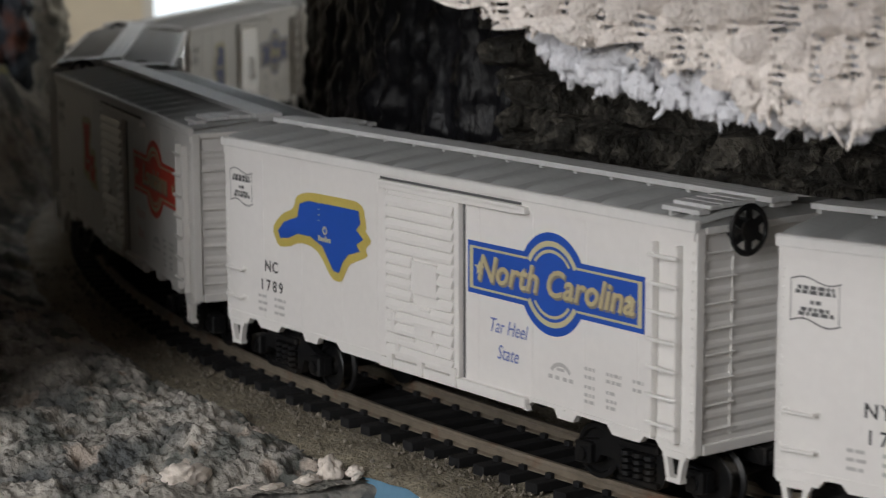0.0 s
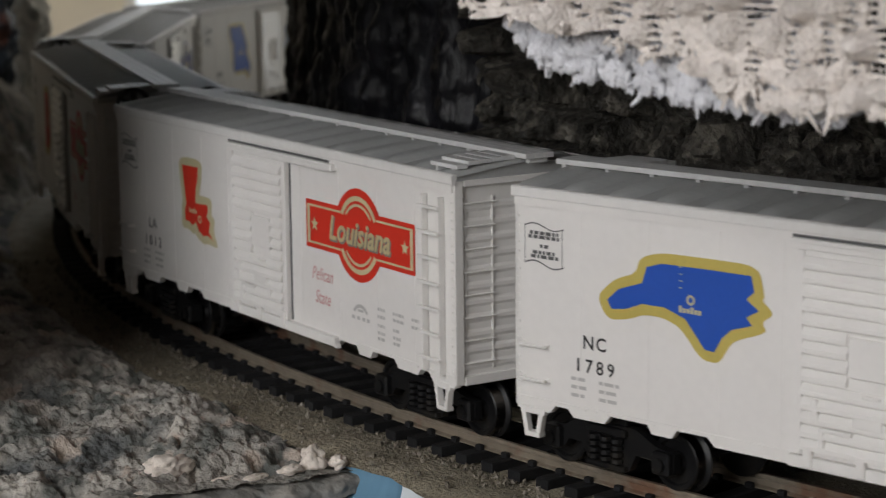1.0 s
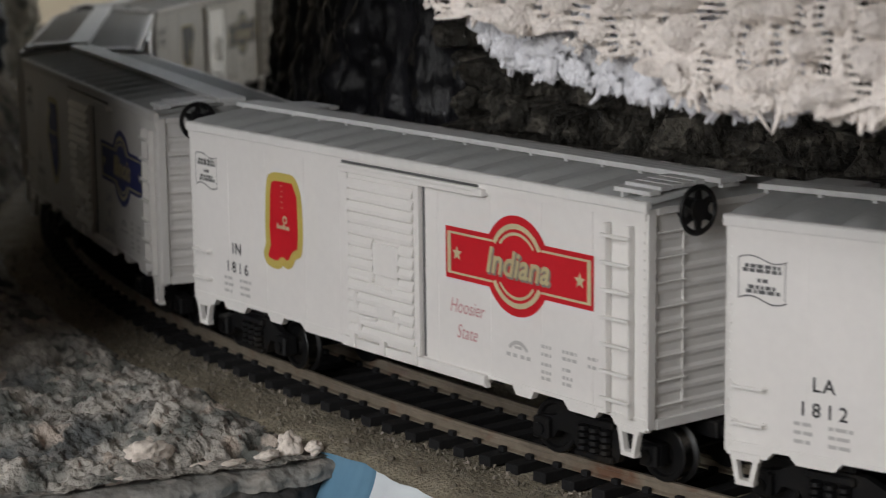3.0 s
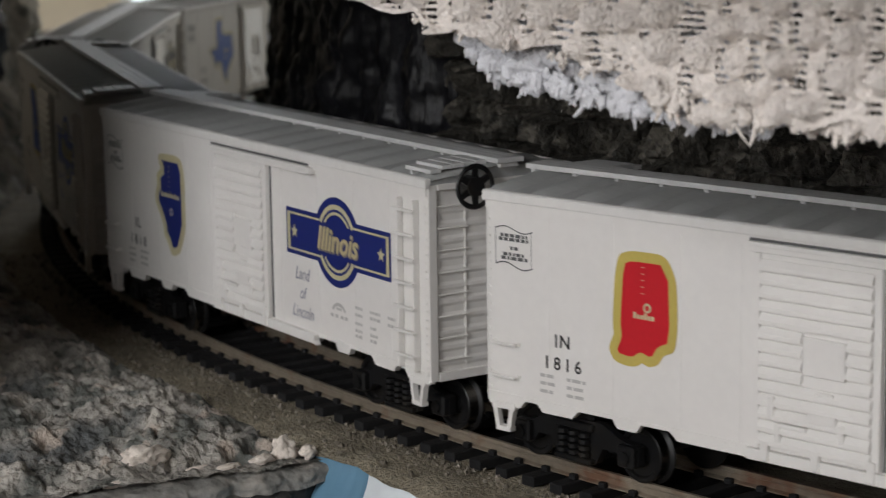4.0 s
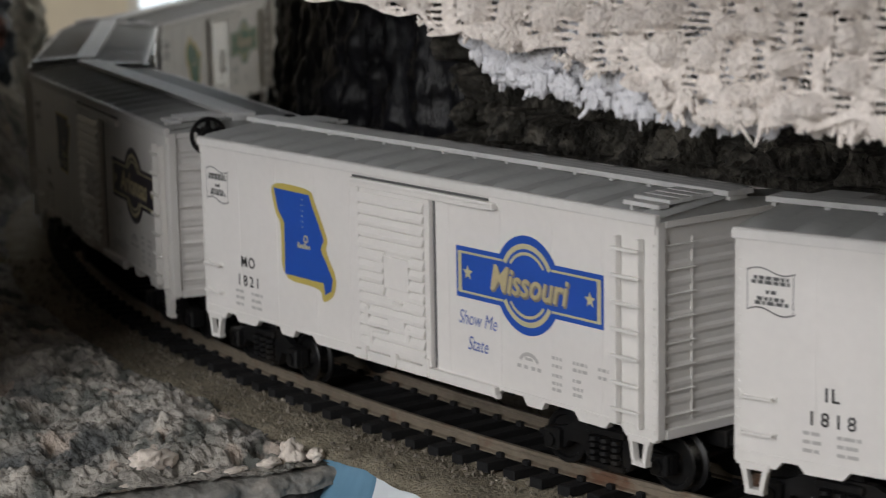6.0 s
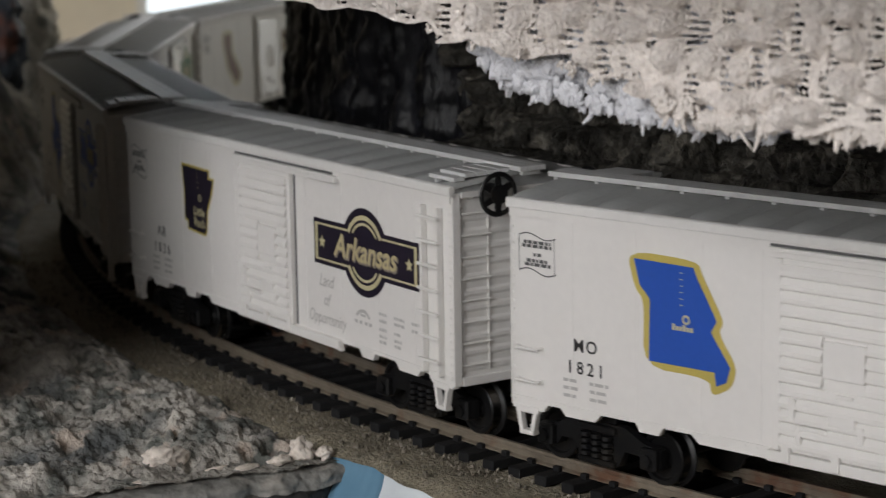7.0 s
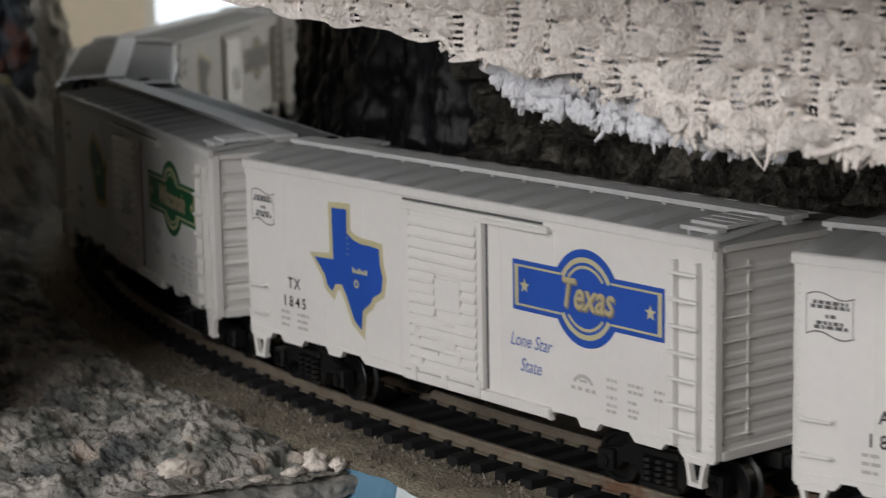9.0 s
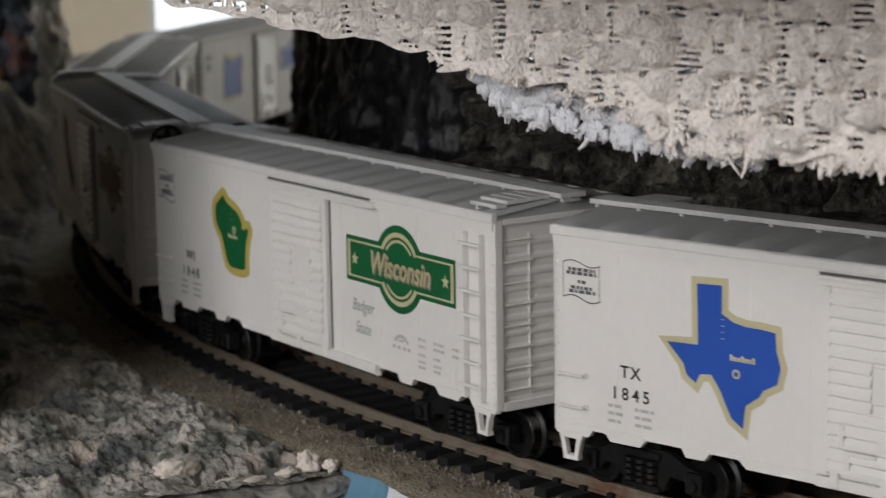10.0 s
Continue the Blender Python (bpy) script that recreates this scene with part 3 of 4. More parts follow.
    def right_bars():
        bm = data_bars(7, [(44, 46.6, z) for z in (20.4, 19.0, 17.3, 15.9, 14.8)] + [(49.5, 53.2, z) for z in (20.4, 19.2)] + [(49.5, 52.2, z) for z in (17.3, 15.9, 14.8)] + [(56, 58.6, z) for z in (20.4, 19.0)], (0.5, 1.4))
        disc(bm, 37.8, 17.2, FACE - 0.1, 2.6, 3.3, 14, a0=35, a1=145)
        flat(bm, [(36.8, 19.0), (38.8, 19.0), (38.8, 19.5), (36.8, 19.5)], FACE - 0.1)
        for x in (34.6, 36.4, 38.4, 40.0):
            flat(bm, [(x, 17.4), (x + 1.1, 17.4), (x + 1.1, 18.1), (x, 18.1)], FACE - 0.1)
        return bm
    tagged(part("data_block", once("data_right", right_bars), GREYINK, car, "rows of tiny grey print", turn), kind="stuff")


def boxcar(state):
    car = new("boxcar")
    shown = {"NC": "blue North Carolina", "LA": "orange-red Louisiana", "IN": "red Indiana", "IL": "navy Illinois", "MO": "blue Missouri", "AR": "black Arkansas", "TX": "blue Texas", "WI": "green Wisconsin"}.get(state[0])
    tagged(car, f"white model boxcar with {shown} map and banner" if shown else "white model boxcar with grey ribbed roof in the train", "model boxcar", "train of boxcars")
    part("body", once("body", build_body), WHITE, car)
    roof = part("roof", once("roof", build_roof), ROOF, car, "light grey ribbed roof")
    for i in range(15):
        part("roof_rib", once("roof_rib", build_roof_rib), ROOF, roof, "", pose((-68.2 + i * 9.74) * 0.001, 0, 0))
    for s in (-1, 1):
        part("eave_strip", once(f"eave{s}", build_eave(s)), EAVE, roof, "smooth pale eave strip")
    walkway = part("running_board", once("plank", build_plank), BOARD, car, "grey roof walkway of planks")
    for i in range(16):
        part("bracket", once("bracket", build_bracket), BOARD, walkway, "", pose((-72 + i * 9.6) * 0.001, 0, 0))
    for y in (-0.002, 0.002):
        part("plank", once("plank", build_plank), BOARD, walkway, "", pose(0, y, 0))
    part("underframe", once("underframe", build_underframe), BLACK, car, "black underframe")
    for turn in (Matrix(), HALF_TURN):
        e = part("end_wall", once("end", build_end), WHITE, car, "corrugated end wall", turn)
        for c in ((-16.5, -14.6), (14.6, 16.5)):
            part("corner_post", once(f"corner_post{c}", build_corner_post(*c)), WHITE, e)
        for c in ((10.9, 12.6), (46.5, 47.7)):
            part("end_beam", once(f"end_beam{c}", build_end_beam(*c)), WHITE, e)
        for i in range(11):
            part("end_rib", once("end_rib", build_end_rib), WHITE, e, "", pose(0, 0, (14.4 + i * 2.85) * 0.001))
        # shade of the door gaps, laid on as dark strips
        part("door_slot", once("slot", build_gap_shade), SHADE_INK, car, "dark strips painted for the shade in the door gaps", turn)
        pf = part("roof_platform", once("platform", build_platform), BOARD, car, "", turn)
        for i in range(5):
            part("platform_board", once("platform_board", build_platform_board), BOARD, pf, "", pose(0, (-14.2 + i * 2.5) * 0.001, (50.3 + (0.45 + i * 0.1 if i else 0)) * 0.001))
        d = part("sliding_door", once("door", build_door), WHITE, car, "white ribbed sliding door", turn)
        for i in range(14):
            z = 14.8 + i * 2.16
            for x0, x1 in (((-11.5, -3.5), (4.6, 9.1)) if 25 < z < 33 else ((-11.5, 9.1),)):
                part("door_rib", once(f"door_rib{x0}{x1}", build_door_rib(x0, x1)), WHITE, d, "", pose(0, 0, z * 0.001))
        part("placard", once("placard", build_placard), WHITE, d)
        for c in HANDLES:
            part("latch", once(f"latch{c}", build_handle(*c)), WHITE, d)
        for c in ((-12.8, -11.6), (9.2, 10.6)):
            part("door_post", once(f"door_post{c}", build_door_post(*c)), WHITE, d)
        part("door_track", once("track_upper", build_track_upper), WHITE, car, "", turn)
        part("door_track", once("track_lower", build_track_lower), WHITE, car, "", turn)
        l = part("ladder", once("ladder", build_ladder), WHITE, car, "", turn)
        for i in range(7):
            part("rung", once("rung", build_rung), WHITE, l, "", pose(0, 0, (15.0 + i * 4.55) * 0.001))
        l = part("end_ladder", once("end_ladder", build_end_ladder), WHITE, car, "", turn)
        for i in range(8):
            part("rung", once("end_rung", build_end_rung), WHITE, l, "", pose(0, 0, (14.8 + i * 4.1) * 0.001))
        for z in (16.1, 22.0):
            part("grab_iron", once("grab", build_grab), WHITE, car, "", turn @ pose(0, 0, z * 0.001))
        for x in (-66.6, 66.0):
            part("stirrup", once("stirrup", build_stirrup), WHITE, car, "", turn @ pose(x * 0.001, 0, 0))
        part("coupler", once("coupler", build_coupler), BLACK, car, "black coupler", turn)
        printed_side(car, state, turn)
    wheel_at = pose(0.0731, -0.0080, 0.0470) if state[7] else HALF_TURN @ pose(0.0731, -0.0080, 0.0470)
    bw = part("brake_wheel", once("brake_wheel", build_brake_wheel), BLACK, car, "black spoked brake wheel", wheel_at)
    part("rim", once("brake_rim", build_brake_rim), BLACK, bw)
    for i in range(6):
        part("spoke", once("brake_spoke", build_brake_spoke), BLACK, bw, "", pose(0, 0, 0, i * 60))
    trucks = []
    for x in (PIVOT, -PIVOT):
        t = part("truck", once("bolster", build_bolster), BLACK, car, "black truck", pose(x, 0, 0))
        for turn in (Matrix(), HALF_TURN):
            part("side_frame", once("side_frame", build_side_frame), BLACK, t, "", turn)
        sets = []
        for w in (-0.0126, 0.0126):
            sets.append(part("axle", once("axle", build_axle), BLACK, t, "", pose(w, 0, WHEEL_R * 0.001)))
            for side in (-1, 1):
                me = once(f"wheel{side}", build_wheel(side))
                if not me.materials:
                    me.materials.append(BLACK), me.materials.append(STEEL)
                sets.append(part("wheel", me, BLACK, t, "black wheel with bright steel tread", pose(w, 0, WHEEL_R * 0.001)))
        trucks.append((t, x, sets))
    return car, trucks


TRAIN = [boxcar(s) + (1 - i,) for i, s in enumerate(STATES)]


def car_pose(q):
    ax, ay, _ = line(q + PIVOT)
    bx, by, _ = line(q - PIVOT)
    a = math.atan2(ay - by, ax - bx)
    return Matrix.Translation(((ax + bx) / 2, (ay + by) / 2, 0)) @ pose(0, 0, 0, 0, 0, math.degrees(a)), a


def motions():
    """Key the train, its trucks and its wheels."""
    step = 0.25
    for car, trucks, k in TRAIN:
        rows, turns = [], ([], [])
        for i in range(41):
            t = i * step
            q = travelled(t) + k * PITCH - 0.0004
            m, a = car_pose(q)
            rows.append((t, m))
            for (_, x, _), out in zip(trucks, turns):
                out.append((t, pose(x, 0, 0, 0, 0, math.degrees(line(q + x)[2] - a))))
        walk(car, rows)
        for (truck, x, sets), out in zip(trucks, turns):
            walk(truck, out[::4] if out[-1] in out[::4] else out[::4] + [out[-1]])
            if k < -8:
                continue
            for ws in sets:
                w = ws.matrix_basis.translation.x
                n = 150
                walk(ws, [(10 * i / n, pose(w, 0, WHEEL_R * 0.001, 0, math.degrees(travelled(10 * i / n) / (WHEEL_R * 0.001)) % 360)) for i in range(n + 1)])

# ---- the track ----
def sweep(profile, q0, q1, step=0.006):
    """Sweep an outline of (off, z) millimetres along the line."""
    bm = bmesh.new()
    n = int((q1 - q0) / step)
    rings = []
    for i in range(n + 1):
        q = q0 + (q1 - q0) * i / n
        rings.append([bm.verts.new(beside(q, a * 0.001, b * 0.001)) for a, b in profile])
    k = len(profile)
    for r, s in zip(rings, rings[1:]):
        for i in range(k):
            bm.faces.new((r[i], r[(i + 1) % k], s[(i + 1) % k], s[i]))
    bm.faces.new(rings[0]), bm.faces.new(rings[-1][::-1])
    return bm


def tie_mesh():
    bm = bmesh.new()
    box(bm, -1.55, 1.55, -14.6, 14.6, -4.4, -2.5, 0.15)
    for s in (-1, 1):
        for d in (-1.5, 1.5):
            y = s * 8.6 + d
            box(bm, -0.75, 0.75, y - 0.55, y + 0.55, -2.5, -1.55, 0.12)
    me = bpy.data.meshes.new("tie")
    bm.to_mesh(me), bm.free()
    me.materials.append(TIE)
    return me


track = tagged(new("model_railway_track"), "curved model track of tarnished rails on black plastic ties", "track")
HEAD = [(-0.4, 0), (0.4, 0), (0.45, -0.7), (0.2, -0.9), (0.2, -2.0), (0.95, -2.25), (0.95, -2.5), (-0.95, -2.5), (-0.95, -2.25), (-0.2, -2.0), (-0.2, -0.9), (-0.45, -0.7)]
for s in (-1, 1):
    part("rail", sweep([(s * 8.65 + a, b) for a, b in HEAD], -1.85, 0.32), RAIL, track, "tarnished brown metal rail")
tie_data = tie_mesh()
for i in range(300):
    q = -1.79 + i * 0.00702
    x, y, a = line(q)
    ob = new("tie", tie_data)
    ob.parent = track
    ob.matrix_basis = pose(x, y, 0, 0, 0, math.degrees(a) + random.uniform(-0.8, 0.8))

# ---- ground and rock ----
EARTH = material("brown_ballast", (0.27, 0.235, 0.17), 0.97, scale=110, vary=0.5, second=(0.27, 0.24, 0.18), amount=0.35, bump=0.0011, bump_scale=1300)
ROCK = material("grey_plaster_rock", (0.40, 0.375, 0.335), 0.92, scale=42, vary=0.62, second=(0.125, 0.13, 0.118), amount=0.5, bump=0.0012, bump_scale=760)
def tint(mat, colour, scale, low, high):
    """Scattered patches of another paint over a material."""
    n, link = mat.node_tree.nodes, mat.node_tree.links.new
    bsdf = n["Principled BSDF"]
    was = bsdf.inputs["Base Color"].links[0].from_socket
    coord, patch, cut, blend = n.new("ShaderNodeTexCoord"), n.new("ShaderNodeTexNoise"), n.new("ShaderNodeMapRange"), n.new("ShaderNodeMixRGB")
    patch.inputs["Scale"].default_value, patch.inputs["Detail"].default_value = scale, 5
    cut.inputs[1].default_value, cut.inputs[2].default_value = low, high
    blend.inputs[2].default_value = (*colour, 1)
    link(coord.outputs["Object"], patch.inputs["Vector"]), link(patch.outputs[0], cut.inputs[0])
    link(cut.outputs[0], blend.inputs[0]), link(was, blend.inputs[1]), link(blend.outputs[0], bsdf.inputs["Base Color"])


tint(ROCK, (0.10, 0.106, 0.106), 34, 0.54, 0.63)
tint(ROCK, (0.46, 0.39, 0.33), 85, 0.62, 0.67)
tint(ROCK, (0.26, 0.25, 0.10), 27, 0.66, 0.74)
DARKROCK = material("dark_brown_rock", (0.050, 0.046, 0.038), 0.75, scale=70, vary=0.8, second=(0.17, 0.155, 0.128), amount=0.40, bump=0.0020, bump_scale=420)
WETROCK = material("black_gloss_rock", (0.008, 0.008, 0.010), 0.36, scale=30, vary=0.5, second=(0.018, 0.018, 0.022), amount=0.35, spec=0.26, bump=0.0016, bump_scale=260, stretch=(1, 1, 0.4))
TIPWHITE = material("bare_white_plaster", (0.68, 0.61, 0.54), 0.9, scale=120, vary=0.2, bump=0.0004, bump_scale=600)
WATERBLUE = material("painted_blue_water", (0.13, 0.26, 0.37), 0.25, scale=25, vary=0.15, coat=0.4)
FOAM = material("painted_white_water", (0.72, 0.77, 0.80), 0.35, scale=25, vary=0.06, coat=0.3)


def sheet(name, at, nu, nv, mat, kind="structure", label="", smooth=True):
    """A grid surface from at(u, v) -> place, u and v from 0 to 1."""
    vs = [at(i / nu, j / nv) for j in range(nv + 1) for i in range(nu + 1)]
    fs = [(j * (nu + 1) + i, j * (nu + 1) + i + 1, (j + 1) * (nu + 1) + i + 1, (j + 1) * (nu + 1) + i) for j in range(nv) for i in range(nu)]
    me = bpy.data.meshes.new(name)
    me.from_pydata(vs, [], fs)
    me.materials.append(mat)
    if smooth:
        me.shade_smooth()
    ob = new(name, me)
    return tagged(ob, label, "", "", kind)


def fbm(p, scale, octaves=5):
    return noise.fractal(Vector(p) * scale, 1.0, 2.1, octaves)


def smooth(a, b, x):
    x = min(1, max(0, (x - a) / (b - a)))
    return x * x * (3 - 2 * x)


def shoulder(q):
    """How far the earth reaches from the track."""
    return float(np.interp(q, [-0.02, 0.008, 0.035, 0.3], [-0.0285, -0.0272, -0.0308, -0.034])) + 0.0007 * fbm((q, 0, 3), 130, 3)


def ground_at(u, v):
    q = -1.9 + 2.25 * u
    rim = shoulder(q)
    off = rim + 0.30 * v ** 1.6
    p = beside(q, off, -0.0046)
    p.z += 0.0005 * fbm(p, 150) + 0.0005 * fbm(p, 600, 2) - 0.0012 * smooth(0.003, 0.0, off - rim)
    return p


ground = sheet("ground", ground_at, 900, 60, EARTH, label="brown gritty ballast and earth beside the track")


def edge_q(off):
    """Where the rock bank breaks off above the water."""
    return -0.001 - 0.22 * max(0, -off - 0.032) + 0.0018 * fbm((off, 1, 1), 90, 3)


def crater(p, scale):
    """Pits in the plaster: deep and round, of many sizes."""
    d = noise.voronoi(Vector(p) * scale)[0][0]
    return -smooth(0.42, 0.12, d)


def bank_place(q, off):
    """A point of the outer rock bank."""
    p = beside(q, off)
    d = -off - 0.0215
    back = edge_q(off) - q
    near = smooth(0.008, 0.10, back)
    rise = smooth(0.0, 0.012, d)
    z = -0.0068 + rise * (0.0002 + 0.0022 * smooth(0, 0.014, back) + 0.0065 * near * smooth(0.004, 0.035, d) + 0.006 * near * smooth(0.03, 0.08, d))
    far = smooth(-0.31, -0.35, q) * smooth(-0.425, -0.395, q)
    z += far * (0.012 * rise + 0.022 * smooth(0.012, 0.026, d + 0.004 * fbm(p, 30, 3)))
    # tall rise mostly out of view, added to shade the left cars
    z += 0.108 * smooth(-0.075, -0.102, q) * smooth(0.040 - 0.004 * smooth(-0.1, -0.15, q), 0.054, d) * smooth(-0.24, -0.20, q)
    big = fbm(p + Vector((4, 4, 0)), 18, 2)
    billow = abs(fbm(p, 70, 3))
    lump = min(0.10, fbm(p + Vector((9, 2, 0)), 120, 3))
    fine = fbm(p + Vector((1, 5, 2)), 420, 2)
    pits = crater(p + Vector((0.002 * big, 0, 0)), 120) * 1.2 * smooth(-0.1, 0.2, fbm(p, 60, 2)) + crater(p + Vector((0.3, 0.1, 0)), 290) * 0.45 * smooth(-0.15, 0.15, fbm(p + Vector((2, 2, 2)), 90, 2))
    pits += crater(p + Vector((0.7, 0.4, 0)), 560) * 0.28
    crack = smooth(0.035, 0.0, abs(fbm(p + Vector((6, 1, 3)), 40, 3)))
    shelf = 3.2 * fbm(p + Vector((3, 8, 1)), 62, 4)
    shelf = (math.floor(shelf) + smooth(0.30, 0.62, shelf - math.floor(shelf))) / 3.2
    z += rise * (0.25 + 0.75 * smooth(0, 0.008, back)) * (0.0034 * big + 0.0030 * shelf + 0.0012 * (billow - 0.2) + 0.0014 * lump + 0.0010 * fine + 0.0030 * pits - 0.0014 * crack)
    if far > 0:
        p += Vector((fbm(p, 25), fbm(p + Vector((7, 0, 0)), 25), 0)) * 0.008 * far
    p.z = z
    return p


SPLIT = 0.165


def bank_at(u, v):
    """The near bank: u runs back along the line from the broken edge, v away from the track."""
    off = -0.0215 - 0.085 * v
    return bank_place(edge_q(off) - SPLIT * u, off)


def hill_at(u, v):
    """The bank further round the curve."""
    off = -0.0215 - 0.25 * v ** 1.3
    return bank_place(edge_q(off) - SPLIT + 0.001 - 0.55 * u, off)


def shade_ridge_at(u, v):
    """A high unseen ridge outside the bend, added between the train and the room's window to shade the left cars."""
    a, b = Vector((-0.047, -0.098, 0)), Vector((-0.262, -0.006, 0))
    p = a.lerp(b, u) + Vector((-0.42, -0.91, 0)) * 0.09 * v
    high = 0.26 * smooth(0.0, 0.08, u) * smooth(1.0, 0.85, u)
    p.z = -0.058 + (0.058 + high) * math.sin(math.pi * (0.06 + 0.94 * v)) ** 0.4 + 0.008 * fbm(p, 28, 5)
    return p


sheet("rock_bank", bank_at, 400, 200, ROCK, label="grey plaster rock bank with pitted lumps")
sheet("rock_hill", hill_at, 330, 130, ROCK, label="grey rock hill beside the curved track")
# out of view; added to keep window light off the left cars
sheet("rock_ridge", shade_ridge_at, 120, 90, ROCK, label="unseen grey rock ridge added to shade the left cars")


def cliff_at(u, v):
    """The broken face under the bank's edge, down to the table."""
    off = -0.0215 - 0.085 * u
    q = edge_q(off) + 0.004 * v + 0.0012 * math.sin(min(1, v * 8) * math.pi)
    p = beside(q, off)
    top = bank_place(edge_q(off), off).z
    p.z = top - 0.003 + (-0.058 - top) * v
    p += Vector((1, 0.2, 0)) * 0.0022 * fbm((p.x, p.y, p.z), 90, 4) * smooth(0, 0.08, v)
    return p


LIP = material("grey_ledge_paint", (0.20, 0.195, 0.18), 0.85, scale=80, vary=0.4, second=(0.30, 0.28, 0.25), amount=0.3, bump=0.0007, bump_scale=500)


def lip_at(u, v):
    """The rounded grey lip along the edge of the bank."""
    off = -0.0225 - 0.085 * u
    p = beside(edge_q(off) - 0.003 + 0.0048 * math.sin(math.pi * min(1, v * 1.15) * 0.62), off)
    p.z = -0.0072 - 0.0036 * v * v + 0.0007 * fbm(p, 160, 4)
    p.x += 0.0018 * fbm(p, 130, 5)
    return p


sheet("rock_ledge", lip_at, 220, 24, LIP, label="rounded grey ledge along the edge of the rock bank")
LEDGE = material("dark_painted_plaster", (0.022, 0.022, 0.021), 0.7, scale=70, vary=0.4, second=(0.16, 0.15, 0.135), amount=0.30, bump=0.0006, bump_scale=500)
cliff = sheet("rock_cliff", cliff_at, 160, 60, LEDGE, label="dark broken face under the rock bank")


def fall_at(q0, q1):
    def at(u, v):
        """The painted stream that drops away from the shoulder of the track."""
        q = q0 + (q1 - q0) * u
        off = shoulder(q) + 0.0012 - 0.002 * v - 0.055 * v ** 1.5
        p = beside(q, off, -0.0062 - 0.05 * v)
        p += Vector((0, -1, 0)) * 0.0008 * fbm(p, 60, 3)
        return p
    return at


sheet("water", fall_at(-0.006, 0.0128), 30, 40, WATERBLUE, label="smooth glossy blue painted stream")
sheet("water_foam", fall_at(0.0128, 0.30), 120, 40, FOAM, label="smooth glossy white painted water")


def blocky(q, z, size):
    """Relief of rough stone blocks: each block its own depth, with cut joints."""
    row = math.floor(z / (size * 0.62) + 0.35 * fbm((q, z, 0), 30, 2))
    s = q / size + row * 0.37 + 0.25 * fbm((q, z, 5), 45, 2)
    col = math.floor(s)
    h = noise.cell((col * 1.31 + 0.5, row * 1.73 + 0.5, 0.5))
    fx, fz = s - col, z / (size * 0.62) + 0.35 * fbm((q, z, 0), 30, 2) - row
    joint = min(smooth(0, 0.14, min(fx, 1 - fx)), smooth(0, 0.18, min(fz, 1 - fz)))
    return (0.2 + 0.8 * h) * joint


def wall_off(q):
    return 0.031 + 0.023 * smooth(-0.08, -0.30, q)


def brown_at(u, v):
    q = 0.33 - 0.385 * u
    z = -0.007 + 0.125 * v
    p = beside(q, 0, 0)
    cleft = smooth(0.10, 0.0, abs(fbm((q * 1.6, z * 0.7, 7), 55, 3)))
    d = 0.0105 * blocky(q, z, 0.0125) + 0.0060 * fbm((q, z, 2), 85, 5) - 0.006 * cleft + 0.0026 * fbm((q, z, 8), 300, 4)
    return beside(q, wall_off(q) + 0.004 - d + 0.010 * v, z)


def black_at(u, v):
    q = -0.052 - 0.300 * min(1, u / 0.8)
    z = -0.007 + 0.125 * v
    back = 0.25 * max(0, u - 0.8) / 0.2
    d = 0.006 * fbm((q * 1.4, z * 0.35, 2), 70, 4) + 0.0016 * fbm((q, z, 8), 190, 4)
    p = beside(q - 0.10 * back, wall_off(q) + 0.004 - d + 0.010 * v + back, z)
    return p + Vector((0.004, 0.002, 0)) * fbm((back, z, 4), 60, 3) * (u > 0.78)


sheet("wall_rock", brown_at, 640, 200, DARKROCK, label="dark brown rough stone block wall behind the train", smooth=False)
sheet("wall_black_rock", black_at, 260, 110, WETROCK, label="glossy black rock face behind the train")


def outcrop(name, x, y, low, high, radius, waist, mat, label, seed):
    """A standing knob of modelled rock, narrowed at a waist."""
    def at(u, v):
        z = low + (high - low) * v
        a = 2 * math.pi * u
        d = Vector((math.cos(a), math.sin(a), 0))
        p = Vector((x, y, z)) + d * radius * (1 - 0.45 * math.exp(-((z - waist) / 0.011) ** 2))
        p += d * radius * (0.55 * fbm((d.x + seed, d.y, z * 55), 1.1, 3) + 0.25 * fbm((d.x * 2, d.y * 2 + seed, z * 160), 1.3, 3))
        return p
    return sheet(name, at, 72, 110, mat, label=label)


PALEROCK = material("pale_plaster_rock", (0.56, 0.54, 0.48), 0.9, scale=45, vary=0.35, second=(0.26, 0.27, 0.24), amount=0.35, bump=0.0008, bump_scale=400)
BLUEROCK = material("blue_black_painted_rock", (0.022, 0.030, 0.040), 0.6, scale=40, vary=0.5, second=(0.10, 0.035, 0.022), amount=0.35, bump=0.0008, bump_scale=400)
outcrop("rock_outcrop", -0.4450, 0.1300, -0.057, 0.125, 0.0100, 0.026, PALEROCK, "pale plaster rock knob beside the bend", 2.0)
outcrop("rock_outcrop", -0.4150, 0.1000, -0.057, 0.125, 0.0105, 0.010, BLUEROCK, "blue-black and brown painted rock knob", 9.0)


def lump_of(name, place, size, mat, label, category, seed):
    """A rough chip of plaster."""
    bm = bmesh.new()
    bmesh.ops.create_icosphere(bm, subdivisions=4, radius=1)
    for v in bm.verts:
        d = v.co.normalized()
        r = 1 + 0.45 * fbm(d + Vector((seed, 0, 0)), 1.5, 2) + 0.10 * fbm(d + Vector((0, seed, 0)), 5, 3)
        v.co = Vector((d.x * size[0], d.y * size[1], d.z * size[2])) * r
    me = bpy.data.meshes.new(name)
    bm.to_mesh(me), bm.free()
    me.materials.append(mat)
    me.shade_smooth()
    ob = new(name, me)
    ob.location = place
    return tagged(ob, label, category)


